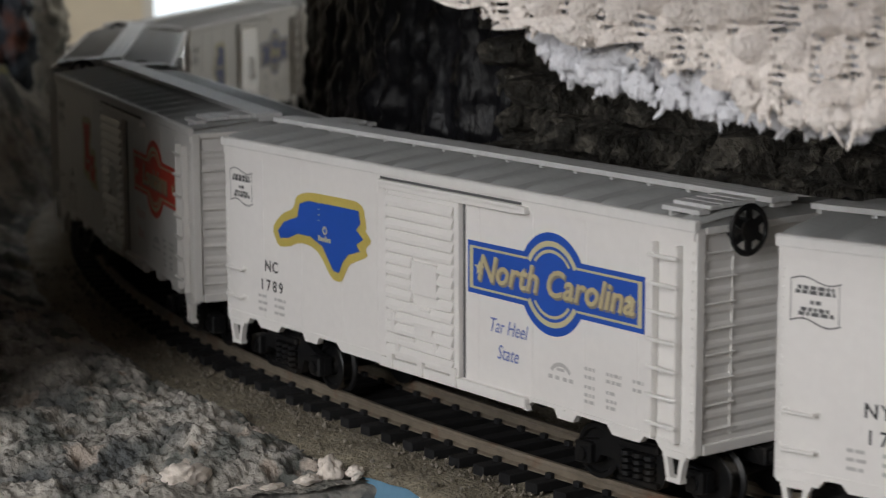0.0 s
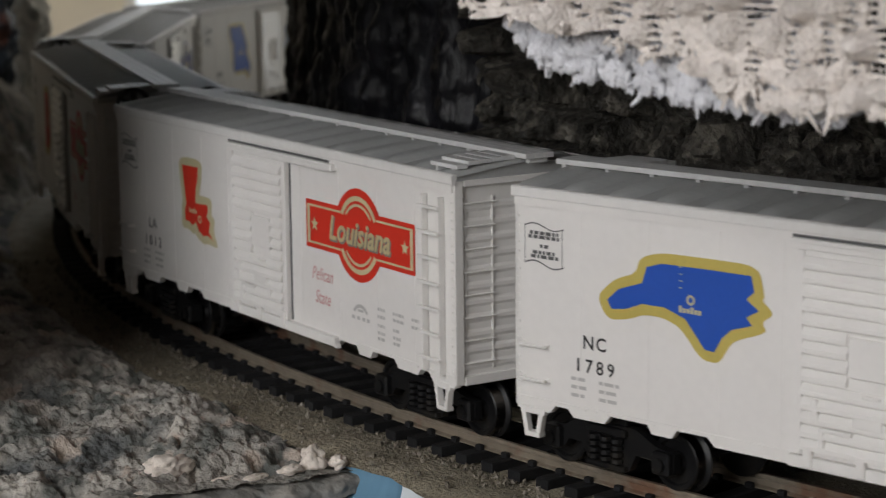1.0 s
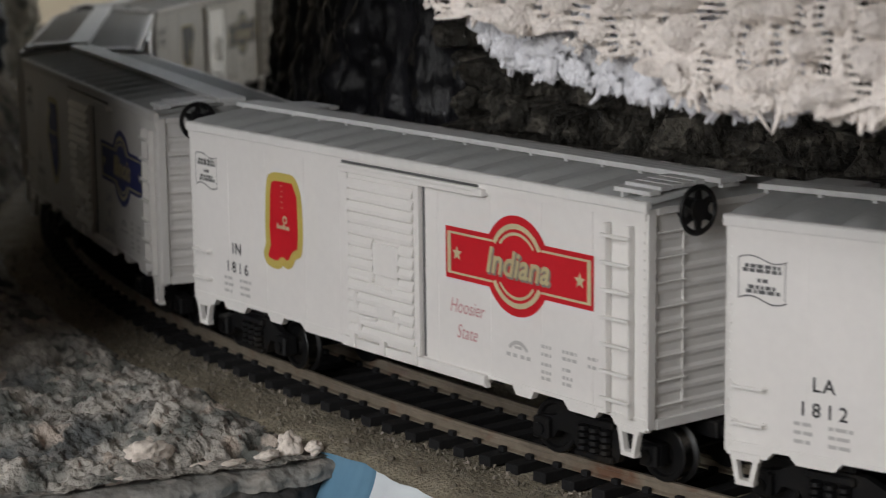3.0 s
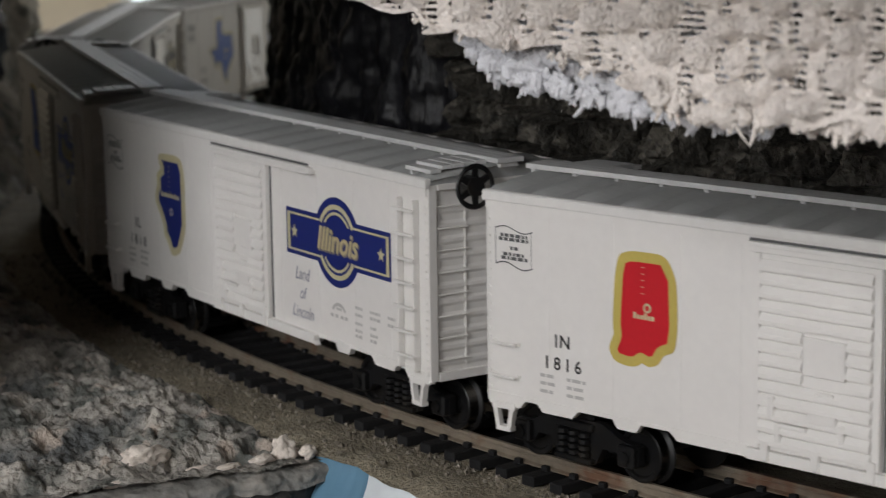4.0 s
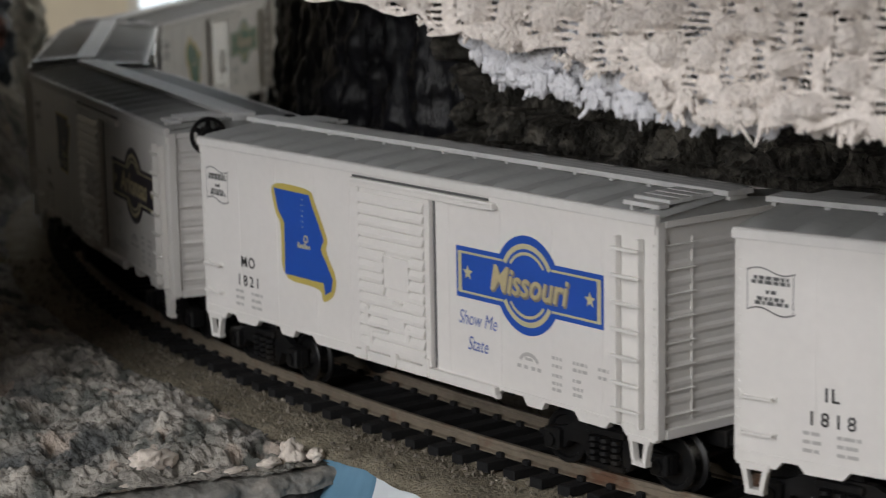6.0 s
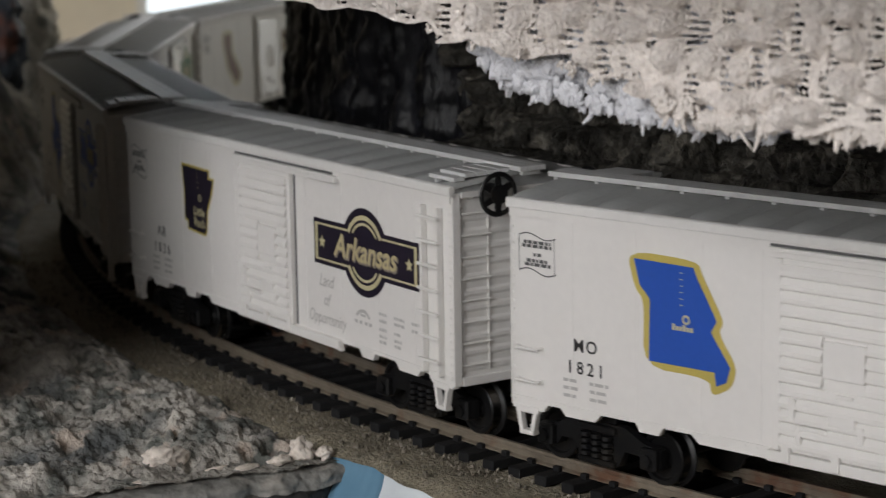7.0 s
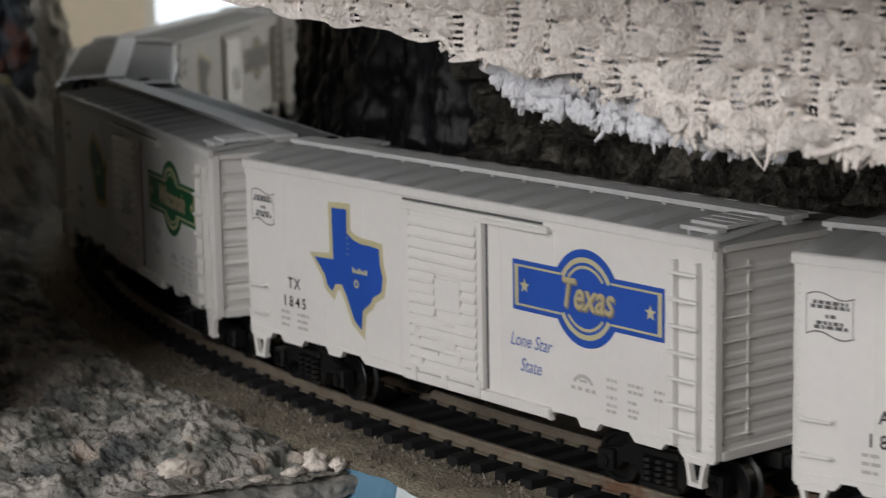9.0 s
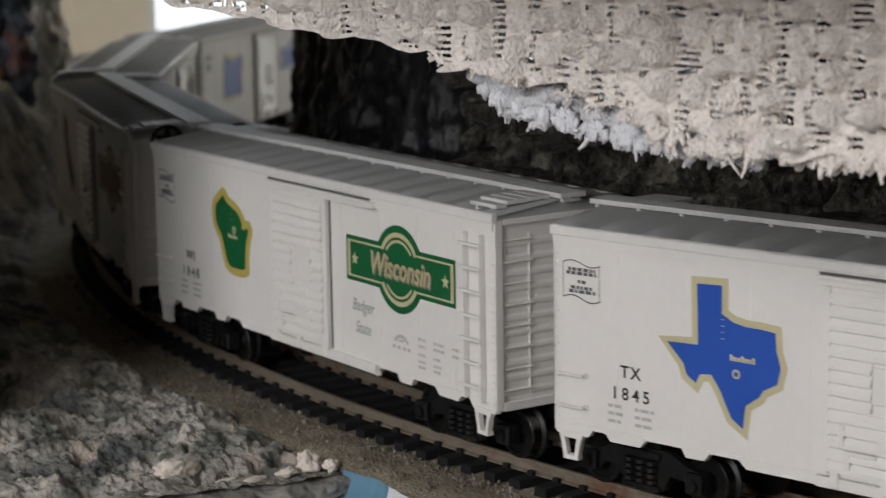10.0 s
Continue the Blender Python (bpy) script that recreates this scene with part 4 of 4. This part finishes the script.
for i, (place, size) in enumerate((((-0.0163, -0.0569, -0.0040), (0.0024, 0.0040, 0.0022)), ((-0.0062, -0.0325, -0.0048), (0.0022, 0.0022, 0.0026)), ((-0.0050, -0.0380, -0.0054), (0.0012, 0.0024, 0.0009)), ((-0.0072, -0.0445, -0.0062), (0.0009, 0.0024, 0.0006)), ((-0.0118, -0.0655, -0.0066), (0.0009, 0.0026, 0.0006)), ((-0.0030, -0.0290, -0.0052), (0.0014, 0.0016, 0.0014)), ((-0.0100, -0.0490, -0.0064), (0.0008, 0.0030, 0.0006)))):
    tagged(lump_of("plaster_chip", place, size, TIPWHITE, "bare white plaster chip on the edge of the rock bank", "plaster chip", i * 3.7), group="chips on the rock edge")

# grit on the shoulder: many small stones
rnd = random.Random(5)
GRIT = material("pale_grit", (0.15, 0.13, 0.10), 0.9, scale=300, vary=0.5, second=(0.36, 0.32, 0.27), amount=0.25)
verts, faces = [], []
for i in range(4400):
    q = rnd.uniform(-0.22, 0.12)
    off = rnd.choice((rnd.uniform(-0.0285, -0.013), rnd.uniform(-0.018, -0.0135), rnd.uniform(-0.012, 0.022)))
    r = 0.00016 + 0.0006 * rnd.random() ** 5
    c = beside(q, off, -0.0044 + r * 0.3)
    k = len(verts)
    axes = [Vector((rnd.uniform(0.6, 1.3), 0, 0)), Vector((0, rnd.uniform(0.6, 1.3), 0)), Vector((0, 0, rnd.uniform(0.5, 1)))]
    spin = Euler((rnd.random() * 6, rnd.random() * 6, rnd.random() * 6)).to_matrix()
    for a in axes:
        for s in (-1, 1):
            verts.append(c + spin @ a * r * s)
    faces += [(k + a, k + b, k + c2) for a in (0, 1) for b in (2, 3) for c2 in (4, 5)]
me = bpy.data.meshes.new("grit")
me.from_pydata(verts, [], faces)
me.materials.append(GRIT)
tagged(new("grit", me), "small pale stones strewn along the ballast", "gravel", kind="stuff")

# ---- the room ----
PLASTER = material("cream_wall_paint", (0.82, 0.75, 0.60), 0.8, scale=6, vary=0.05, bump=0.0003, bump_scale=120)
# unseen ceiling, darkened so that it bounces less light
CEIL = material("dark_ceiling_paint", (0.28, 0.27, 0.25), 0.9, scale=6, vary=0.03)
# for unseen walls: dark brown chosen to hold down the room's bounced light
DARKWALL = material("dark_brown_unseen_wall", (0.22, 0.16, 0.11), 0.6, scale=6, vary=0.2, stretch=(6, 6, 1))
BOARDS = material("brown_floor", (0.20, 0.13, 0.08), 0.5, scale=8, vary=0.3)
WOOD = material("table_wood", (0.10, 0.075, 0.05), 0.6, scale=12, vary=0.3, stretch=(1, 6, 1), bump=0.0004)
PAINT = material("white_window_paint", (0.78, 0.78, 0.76), 0.45, scale=10, vary=0.04)
GLASS = bpy.data.materials.new("window_glass")
GLASS.use_nodes = True
GLASS.node_tree.nodes["Principled BSDF"].inputs["Transmission Weight"].default_value = 1.0
GLASS.node_tree.nodes["Principled BSDF"].inputs["Roughness"].default_value = 0.02
GLASS.node_tree.nodes["Principled BSDF"].inputs["IOR"].default_value = 1.05

X0, X1, Y0, Y1, Z0, Z1 = -2.6, 3.0, -2.0, 2.8, -0.95, 1.5


def slab(name, boxes, mat, label=""):
    bm = bmesh.new()
    for b in boxes:
        box(bm, *[c * 1000 for c in b])
    bmesh.ops.recalc_face_normals(bm, faces=bm.faces)
    me = bpy.data.meshes.new(name)
    bm.to_mesh(me), bm.free()
    me.materials.append(mat)
    return tagged(new(name, me), label, "", "", "structure")


W = 0.12
slab("floor", [(X0 - W, X1 + W, Y0 - W, Y1 + W, Z0 - 0.1, Z0)], BOARDS, "brown wooden room floor")
slab("ceiling", [(X0 - W, X1 + W, Y0 - W, Y1 + W, Z1, Z1 + 0.1)], CEIL, "plain unseen ceiling, kept dark to cut bounced light")
# opening for the added north window, out of view
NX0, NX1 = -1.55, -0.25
slab("wall_north", [(X0, NX0, Y1, Y1 + W, Z0, Z1), (NX1, X1, Y1, Y1 + W, Z0, Z1), (NX0, NX1, Y1, Y1 + W, Z0, -0.1), (NX0, NX1, Y1, Y1 + W, 1.1, Z1)], PLASTER, "cream painted wall with an unseen added window")
slab("wall_east", [(X1, X1 + W, Y0 - W, Y1 + W, Z0, Z1)], DARKWALL, "unseen room wall, kept dark brown to cut bounced light")
# wall_west has the bright window, wall_south the one that lights the train
WY0, WY1, WZ0, WZ1 = 1.377, 2.28, -0.186, 1.05
slab("wall_west", [(X0 - W, X0, Y0 - W, WY0, Z0, Z1), (X0 - W, X0, WY1, Y1 + W, Z0, Z1), (X0 - W, X0, WY0, WY1, Z0, WZ0), (X0 - W, X0, WY0, WY1, WZ1, Z1)], PLASTER, "cream painted wall with a bright window")
SX0, SX1, SZ0, SZ1 = 0.06, 1.38, 0.24, 1.44
slab("wall_south", [(X0, SX0, Y0 - W, Y0, Z0, Z1), (SX1, X1, Y0 - W, Y0, Z0, Z1), (SX0, SX1, Y0 - W, Y0, Z0, SZ0), (SX0, SX1, Y0 - W, Y0, SZ1, Z1)], DARKWALL, "unseen wall with a window, kept dark brown to cut bounced light")


def window(name, a, b, z0, z1, at, axis):
    """Frame, sill and pane in an opening from a to b along one axis."""
    root = tagged(new(name), "white painted window letting daylight in", "window", "", "structure")
    def bar(nm, u0, u1, w0, w1, d0, d1, mat):
        bm = bmesh.new()
        c = (d0, d1, u0, u1, w0, w1) if axis == "x" else (u0, u1, d0, d1, w0, w1)
        box(bm, *[v * 1000 for v in c], 4 if mat is PAINT else 0)
        return part(nm, bm, mat, root)
    d0, d1 = at
    f = 0.05
    for u0, u1, w0, w1 in ((a, a + f, z0, z1), (b - f, b, z0, z1), (a + f, b - f, z0, z0 + f), (a + f, b - f, z1 - f, z1)):
        bar("window_frame", u0, u1, w0, w1, d0, d1, PAINT)
    p = bar("pane", a + f, b - f, z0 + f, z1 - f, (d0 + d1) / 2 - 0.002, (d0 + d1) / 2 + 0.002, GLASS)
    p.visible_shadow = False
    return root


window("window_1", SX0, SX1, SZ0, SZ1, (Y0 - 0.09, Y0 - 0.05), "y")
window("window_2", WY0, WY1, WZ0, WZ1, (X0 - 0.09, X0 - 0.05), "x")
# unseen north window, added to go with its fill lamp
window("window_3_unseen", NX0, NX1, -0.1, 1.1, (Y1 + 0.05, Y1 + 0.09), "y")

HAZE = bpy.data.materials.new("bright_overcast_distance")
HAZE.use_nodes = True
HAZE.node_tree.nodes["Principled BSDF"].inputs["Emission Color"].default_value = (0.86, 0.95, 1.0, 1)
HAZE.node_tree.nodes["Principled BSDF"].inputs["Emission Strength"].default_value = 1.6
slab("backdrop", [(-6.0, -5.9, -2, 8, -3, 4)], HAZE, "bright overcast distance outside the window")

# ---- the layout's table, and the shelf from which the lace hangs ----
TABLE = slab("layout_table", [(-1.35, 0.75, -0.42, 1.35, -0.10, -0.058)], WOOD, "dark wooden table under the model railway")
# unseen support for the cloth, made deep enough to shade the roofs
SHELF = tagged(slab("shelf", [(-0.28, 0.50, -0.052, 0.40, 0.104, 0.122)], WOOD, "unseen dark wooden shelf that holds the lace and shades the roofs"), kind="structure")

for x in (-1.27, 0.67):
    for y in (-0.34, 1.27):
        part("leg", box(bmesh.new(), (x - 0.04) * 1000, (x + 0.04) * 1000, (y - 0.04) * 1000, (y + 0.04) * 1000, -950, -98, 4), WOOD, TABLE)
for x in (-0.05, 0.45):
    part("post", box(bmesh.new(), x * 1000 - 12, x * 1000 + 12, 348, 372, -58, 105, 1), WOOD, SHELF)
# its front edge runs askew, along the hanging cloth, to shade the left roofs
for v in SHELF.data.vertices:
    if v.co.x < 0:
        v.co.x = -0.28
        v.co.y -= 0.075 if v.co.y < 0 else 0

# ---- the lace ----
COTTON = material("cream_cotton", (0.89, 0.82, 0.765), 0.95, scale=220, vary=0.12, bump=0.0007, bump_scale=1500)
COTTONWHITE = material("white_cotton", (0.78, 0.78, 0.815), 0.95, scale=220, vary=0.06, bump=0.0005, bump_scale=2200)


def lace_plan(x):
    return -0.0675 + 0.23 * (x - 0.045)


def lace_low(x):
    return float(np.interp(x, [0.012, 0.034, 0.061, 0.0784, 0.086, 0.098, 0.1068, 0.1147, 0.1205, 0.124, 0.147, 0.17], [0.091, 0.088, 0.0853, 0.0829, 0.0811, 0.0793, 0.0772, 0.0748, 0.0736, 0.0722, 0.0724, 0.0732]))


LACE_X0, LACE_X1 = 0.014, 0.168
rnd = random.Random(21)
PUFFS = {}
for i in range(-2, 50):
    for j in range(-2, 14):
        PUFFS[i, j] = (rnd.uniform(-0.0005, 0.0005), rnd.uniform(-0.0008, 0.0008), rnd.uniform(0.45, 1.0) * (0 if rnd.random() < 0.12 else 1), rnd.uniform(0.0015, 0.0021), rnd.uniform(0.0017, 0.0027))
COLS = [0.0004 * rnd.uniform(-1, 1) for _ in range(60)]
CW, RH = 0.0050, 0.0046


def lace_relief(x, z):
    """How far the crochet stands out at a point, and whether there is a hole."""
    x += 0.0006 * fbm((x, z, 0), 120, 2)
    z += 0.0006 * fbm((x, z, 6), 120, 2) + 0.035 * (x - 0.1)
    i0, j0 = int((x - LACE_X0) / CW), int((z - 0.06) / RH)
    bulge = 0.0
    for i in (i0 - 1, i0, i0 + 1):
        for j in (j0 - 1, j0, j0 + 1):
            dx, dz, amp, rx, rz = PUFFS.get((i, j), (0, 0, 0, 0.003, 0.003))
            cx, cz = LACE_X0 + (i + 0.5) * CW + dx, 0.06 + (j + 0.5) * RH + dz
            e = 1 - ((x - cx) / rx) ** 2 - ((z - cz) / rz) ** 2
            if e > 0:
                bulge = max(bulge, amp * 0.0042 * e ** 0.5)
    hole = False
    if bulge < 0.0004:
        for k in (i0, i0 + 1):
            cx = LACE_X0 + k * CW + COLS[k]
            w = 0.0009 if fbm((k * 1.7, z, 3), 70, 2) > -0.3 else 0
            if fbm((k * 0.9, z, 11), 35, 2) > 0.16:
                w = 0.0018
            if abs(x - cx) < w and (z / 0.00105 + k * 0.4) % 1 < 0.56:
                hole = True
        m = (z - 0.06) / RH
        near = abs(m - round(m)) * RH
        if near < 0.00045 and fbm((x * 0.5, round(m) * 2.3, 5), 160, 2) > 0.12 and (x / 0.0014) % 1 < 0.6:
            hole = True
    thread = 0.00022 * math.sin(z / 0.00030 + 3 * fbm((x, z, 4), 200, 2)) * math.sin(x / 0.0004) + 0.00055 * fbm((x, z, 9), 620, 4)
    return bulge + thread, hole


def lace_sheet(plan, low, x0, x1, high, step, name):
    """The crocheted web with real holes, front and back."""
    nu, nv = int((x1 - x0) / step), int((high - 0.072) / step)
    vs, fs, holes = [], [], set()
    for back in (0, 1):
        for j in range(nv + 1):
            for i in range(nu + 1):
                x = x0 + i * step
                z0 = low(x) + (0.0004 + 0.0006 * smooth(0.06, 0.09, x)) * math.sin(x / 0.0019 + 2 * fbm((x, 0, 0), 90, 2))
                z = z0 + (high - z0) * j / nv
                if not back:
                    b, h = lace_relief(x, z)
                    if x < 0.08:
                        b *= 0.25 + 0.75 * smooth(0.0, 0.004, z - z0)
                    if h and j > 3:
                        holes.add((i, j))
                    fold = 0.0014 * math.sin(x * 210) + 0.003 * fbm((x, z * 0.3, 1), 28, 2)
                    vs.append((x, plan(x) + fold - b - 0.0004, z))
                else:
                    f = vs[j * (nu + 1) + i]
                    vs.append((f[0], f[1] + 0.0009, f[2]))
    off = (nu + 1) * (nv + 1)
    for j in range(nv):
        for i in range(nu):
            if (i, j) in holes:
                continue
            a = j * (nu + 1) + i
            fs.append((a, a + 1, a + nu + 2, a + nu + 1))
            fs.append((off + a, off + a + nu + 1, off + a + nu + 2, off + a + 1))
    me = bpy.data.meshes.new(name)
    me.from_pydata(vs, [], fs)
    me.shade_smooth()
    return me


def strands(name, count, start, seed, length=(0.0025, 0.0065), thick=(0.00022, 0.00045)):
    """Tufts of cotton yarn: tapered bent tubes hanging from start(rnd)."""
    rnd, vs, fs = random.Random(seed), [], []
    for _ in range(count):
        root = Vector(start(rnd))
        lean = Vector((rnd.gauss(0, 0.45), rnd.gauss(-0.35, 0.35), -1)).normalized()
        for _ in range(rnd.randint(3, 6)):
            p = root + Vector((rnd.gauss(0, 0.0006), rnd.gauss(0, 0.0005), rnd.gauss(0, 0.0004)))
            d = (lean + Vector((rnd.gauss(0, 0.3), rnd.gauss(0, 0.3), rnd.gauss(0, 0.25)))).normalized()
            bend = Vector((rnd.gauss(0, 0.35), rnd.gauss(0, 0.3), rnd.gauss(-0.1, 0.25)))
            n, total, r0 = 5, rnd.uniform(*length), rnd.uniform(*thick)
            base = len(vs)
            for i in range(n + 1):
                r = r0 * (1 - 0.55 * (i / n) ** 2) * (1 + 0.25 * rnd.random())
                u = d.orthogonal().normalized()
                w = d.cross(u)
                vs += [p + (u * math.cos(a) + w * math.sin(a)) * r for a in (0, 1.257, 2.513, 3.770, 5.027)]
                p = p + d * total / n
                d = (d + bend / n * 1.6).normalized()
            for i in range(n):
                for k in range(5):
                    a, b = base + i * 5 + k, base + i * 5 + (k + 1) % 5
                    fs.append((a, b, b + 5, a + 5))
            fs.append(tuple(base + n * 5 + k for k in range(5)))
    me = bpy.data.meshes.new(name)
    me.from_pydata(vs, [], fs)
    me.shade_smooth()
    return me


lace = tagged(new("lace_cloth"), "cream crocheted lace cloth with frayed fringe over the railway", "lace cloth")
part("crochet_web", lace_sheet(lace_plan, lace_low, LACE_X0, LACE_X1, 0.1035, 0.00027, "crochet_web"), COTTON, lace, "cream crochet with puffed stitches and open holes")


def under_low(x):
    return float(np.interp(x, [0.079, 0.085, 0.090, 0.0974, 0.105, 0.113, 0.130], [0.0800, 0.0752, 0.0740, 0.0735, 0.0718, 0.0712, 0.0705]))


def under_plan(x):
    return lace_plan(x) + 0.0065


part("under_layer", lace_sheet(under_plan, under_low, 0.080, 0.132, 0.092, 0.0005, "under_layer"), COTTONWHITE, lace, "bluish white under layer")


def under_root(r):
    x = r.uniform(0.0815, 0.131)
    return x, under_plan(x) - 0.0012 - r.random() * 0.001, under_low(x) + r.random() ** 1.5 * 0.011


def hem_root(r):
    x = r.uniform(0.075, 0.118)
    return x, lace_plan(x) - 0.0004, lace_low(x) + r.random() * 0.001


def fluff(name, count, root, seed, size):
    """Soft lumps of cotton, each ragged in its own way."""
    rnd, vs, fs = random.Random(seed), [], []
    ball = bmesh.new()
    bmesh.ops.create_icosphere(ball, subdivisions=3, radius=1)
    co, tri = [v.co.copy() for v in ball.verts], [tuple(v.index for v in f.verts) for f in ball.faces]
    ball.free()
    for _ in range(count):
        c, r, k = Vector(root(rnd)), rnd.uniform(*size), len(vs)
        s = Vector((rnd.uniform(0.7, 1.2), rnd.uniform(0.5, 0.8), rnd.uniform(0.7, 1.3)))
        o = Vector((rnd.random() * 50, 0, 0))
        for d in co:
            g = 1 + 0.40 * fbm(d + o, 1.7, 2) + 0.30 * fbm(d + o, 6, 3)
            vs.append(c + Vector((d.x * s.x, d.y * s.y, d.z * s.z)) * r * g)
        fs += [tuple(i + k for i in t) for t in tri]
    me = bpy.data.meshes.new(name)
    me.from_pydata(vs, [], fs)
    me.shade_smooth()
    return me


def low_root(r):
    x = r.uniform(0.0815, 0.131)
    return x, under_plan(x) - 0.0012, under_low(x) + r.random() * 0.0015


def tip_root(r):
    x = r.uniform(0.116, LACE_X1)
    return x, lace_plan(x) - 0.0006, lace_low(x) + r.uniform(-0.0004, 0.001)


tagged(part("fluff", fluff("fluff", 230, under_root, 8, (0.0008, 0.0017)), COTTONWHITE, lace, "bluish white cotton fluff"), kind="stuff")
tagged(part("fluff", fluff("fluff", 74, tip_root, 9, (0.0008, 0.0017)), COTTON, lace, "cream cotton fluff along the hem"), kind="stuff")
tagged(part("fringe", strands("fringe", 26, low_root, 3, (0.0010, 0.0028), (0.00026, 0.00050)), COTTONWHITE, lace, "bluish white frayed fringe"), kind="stuff")
tagged(part("fringe", strands("fringe", 16, tip_root, 4, (0.0010, 0.0036), (0.00028, 0.00056)), COTTON, lace, "frayed cream fringe"), kind="stuff")
tagged(part("hem_threads", strands("hem_threads", 14, hem_root, 6, (0.0006, 0.0016), (0.0002, 0.0004)), COTTON, lace, "short frayed hem threads"), kind="stuff")


motions()
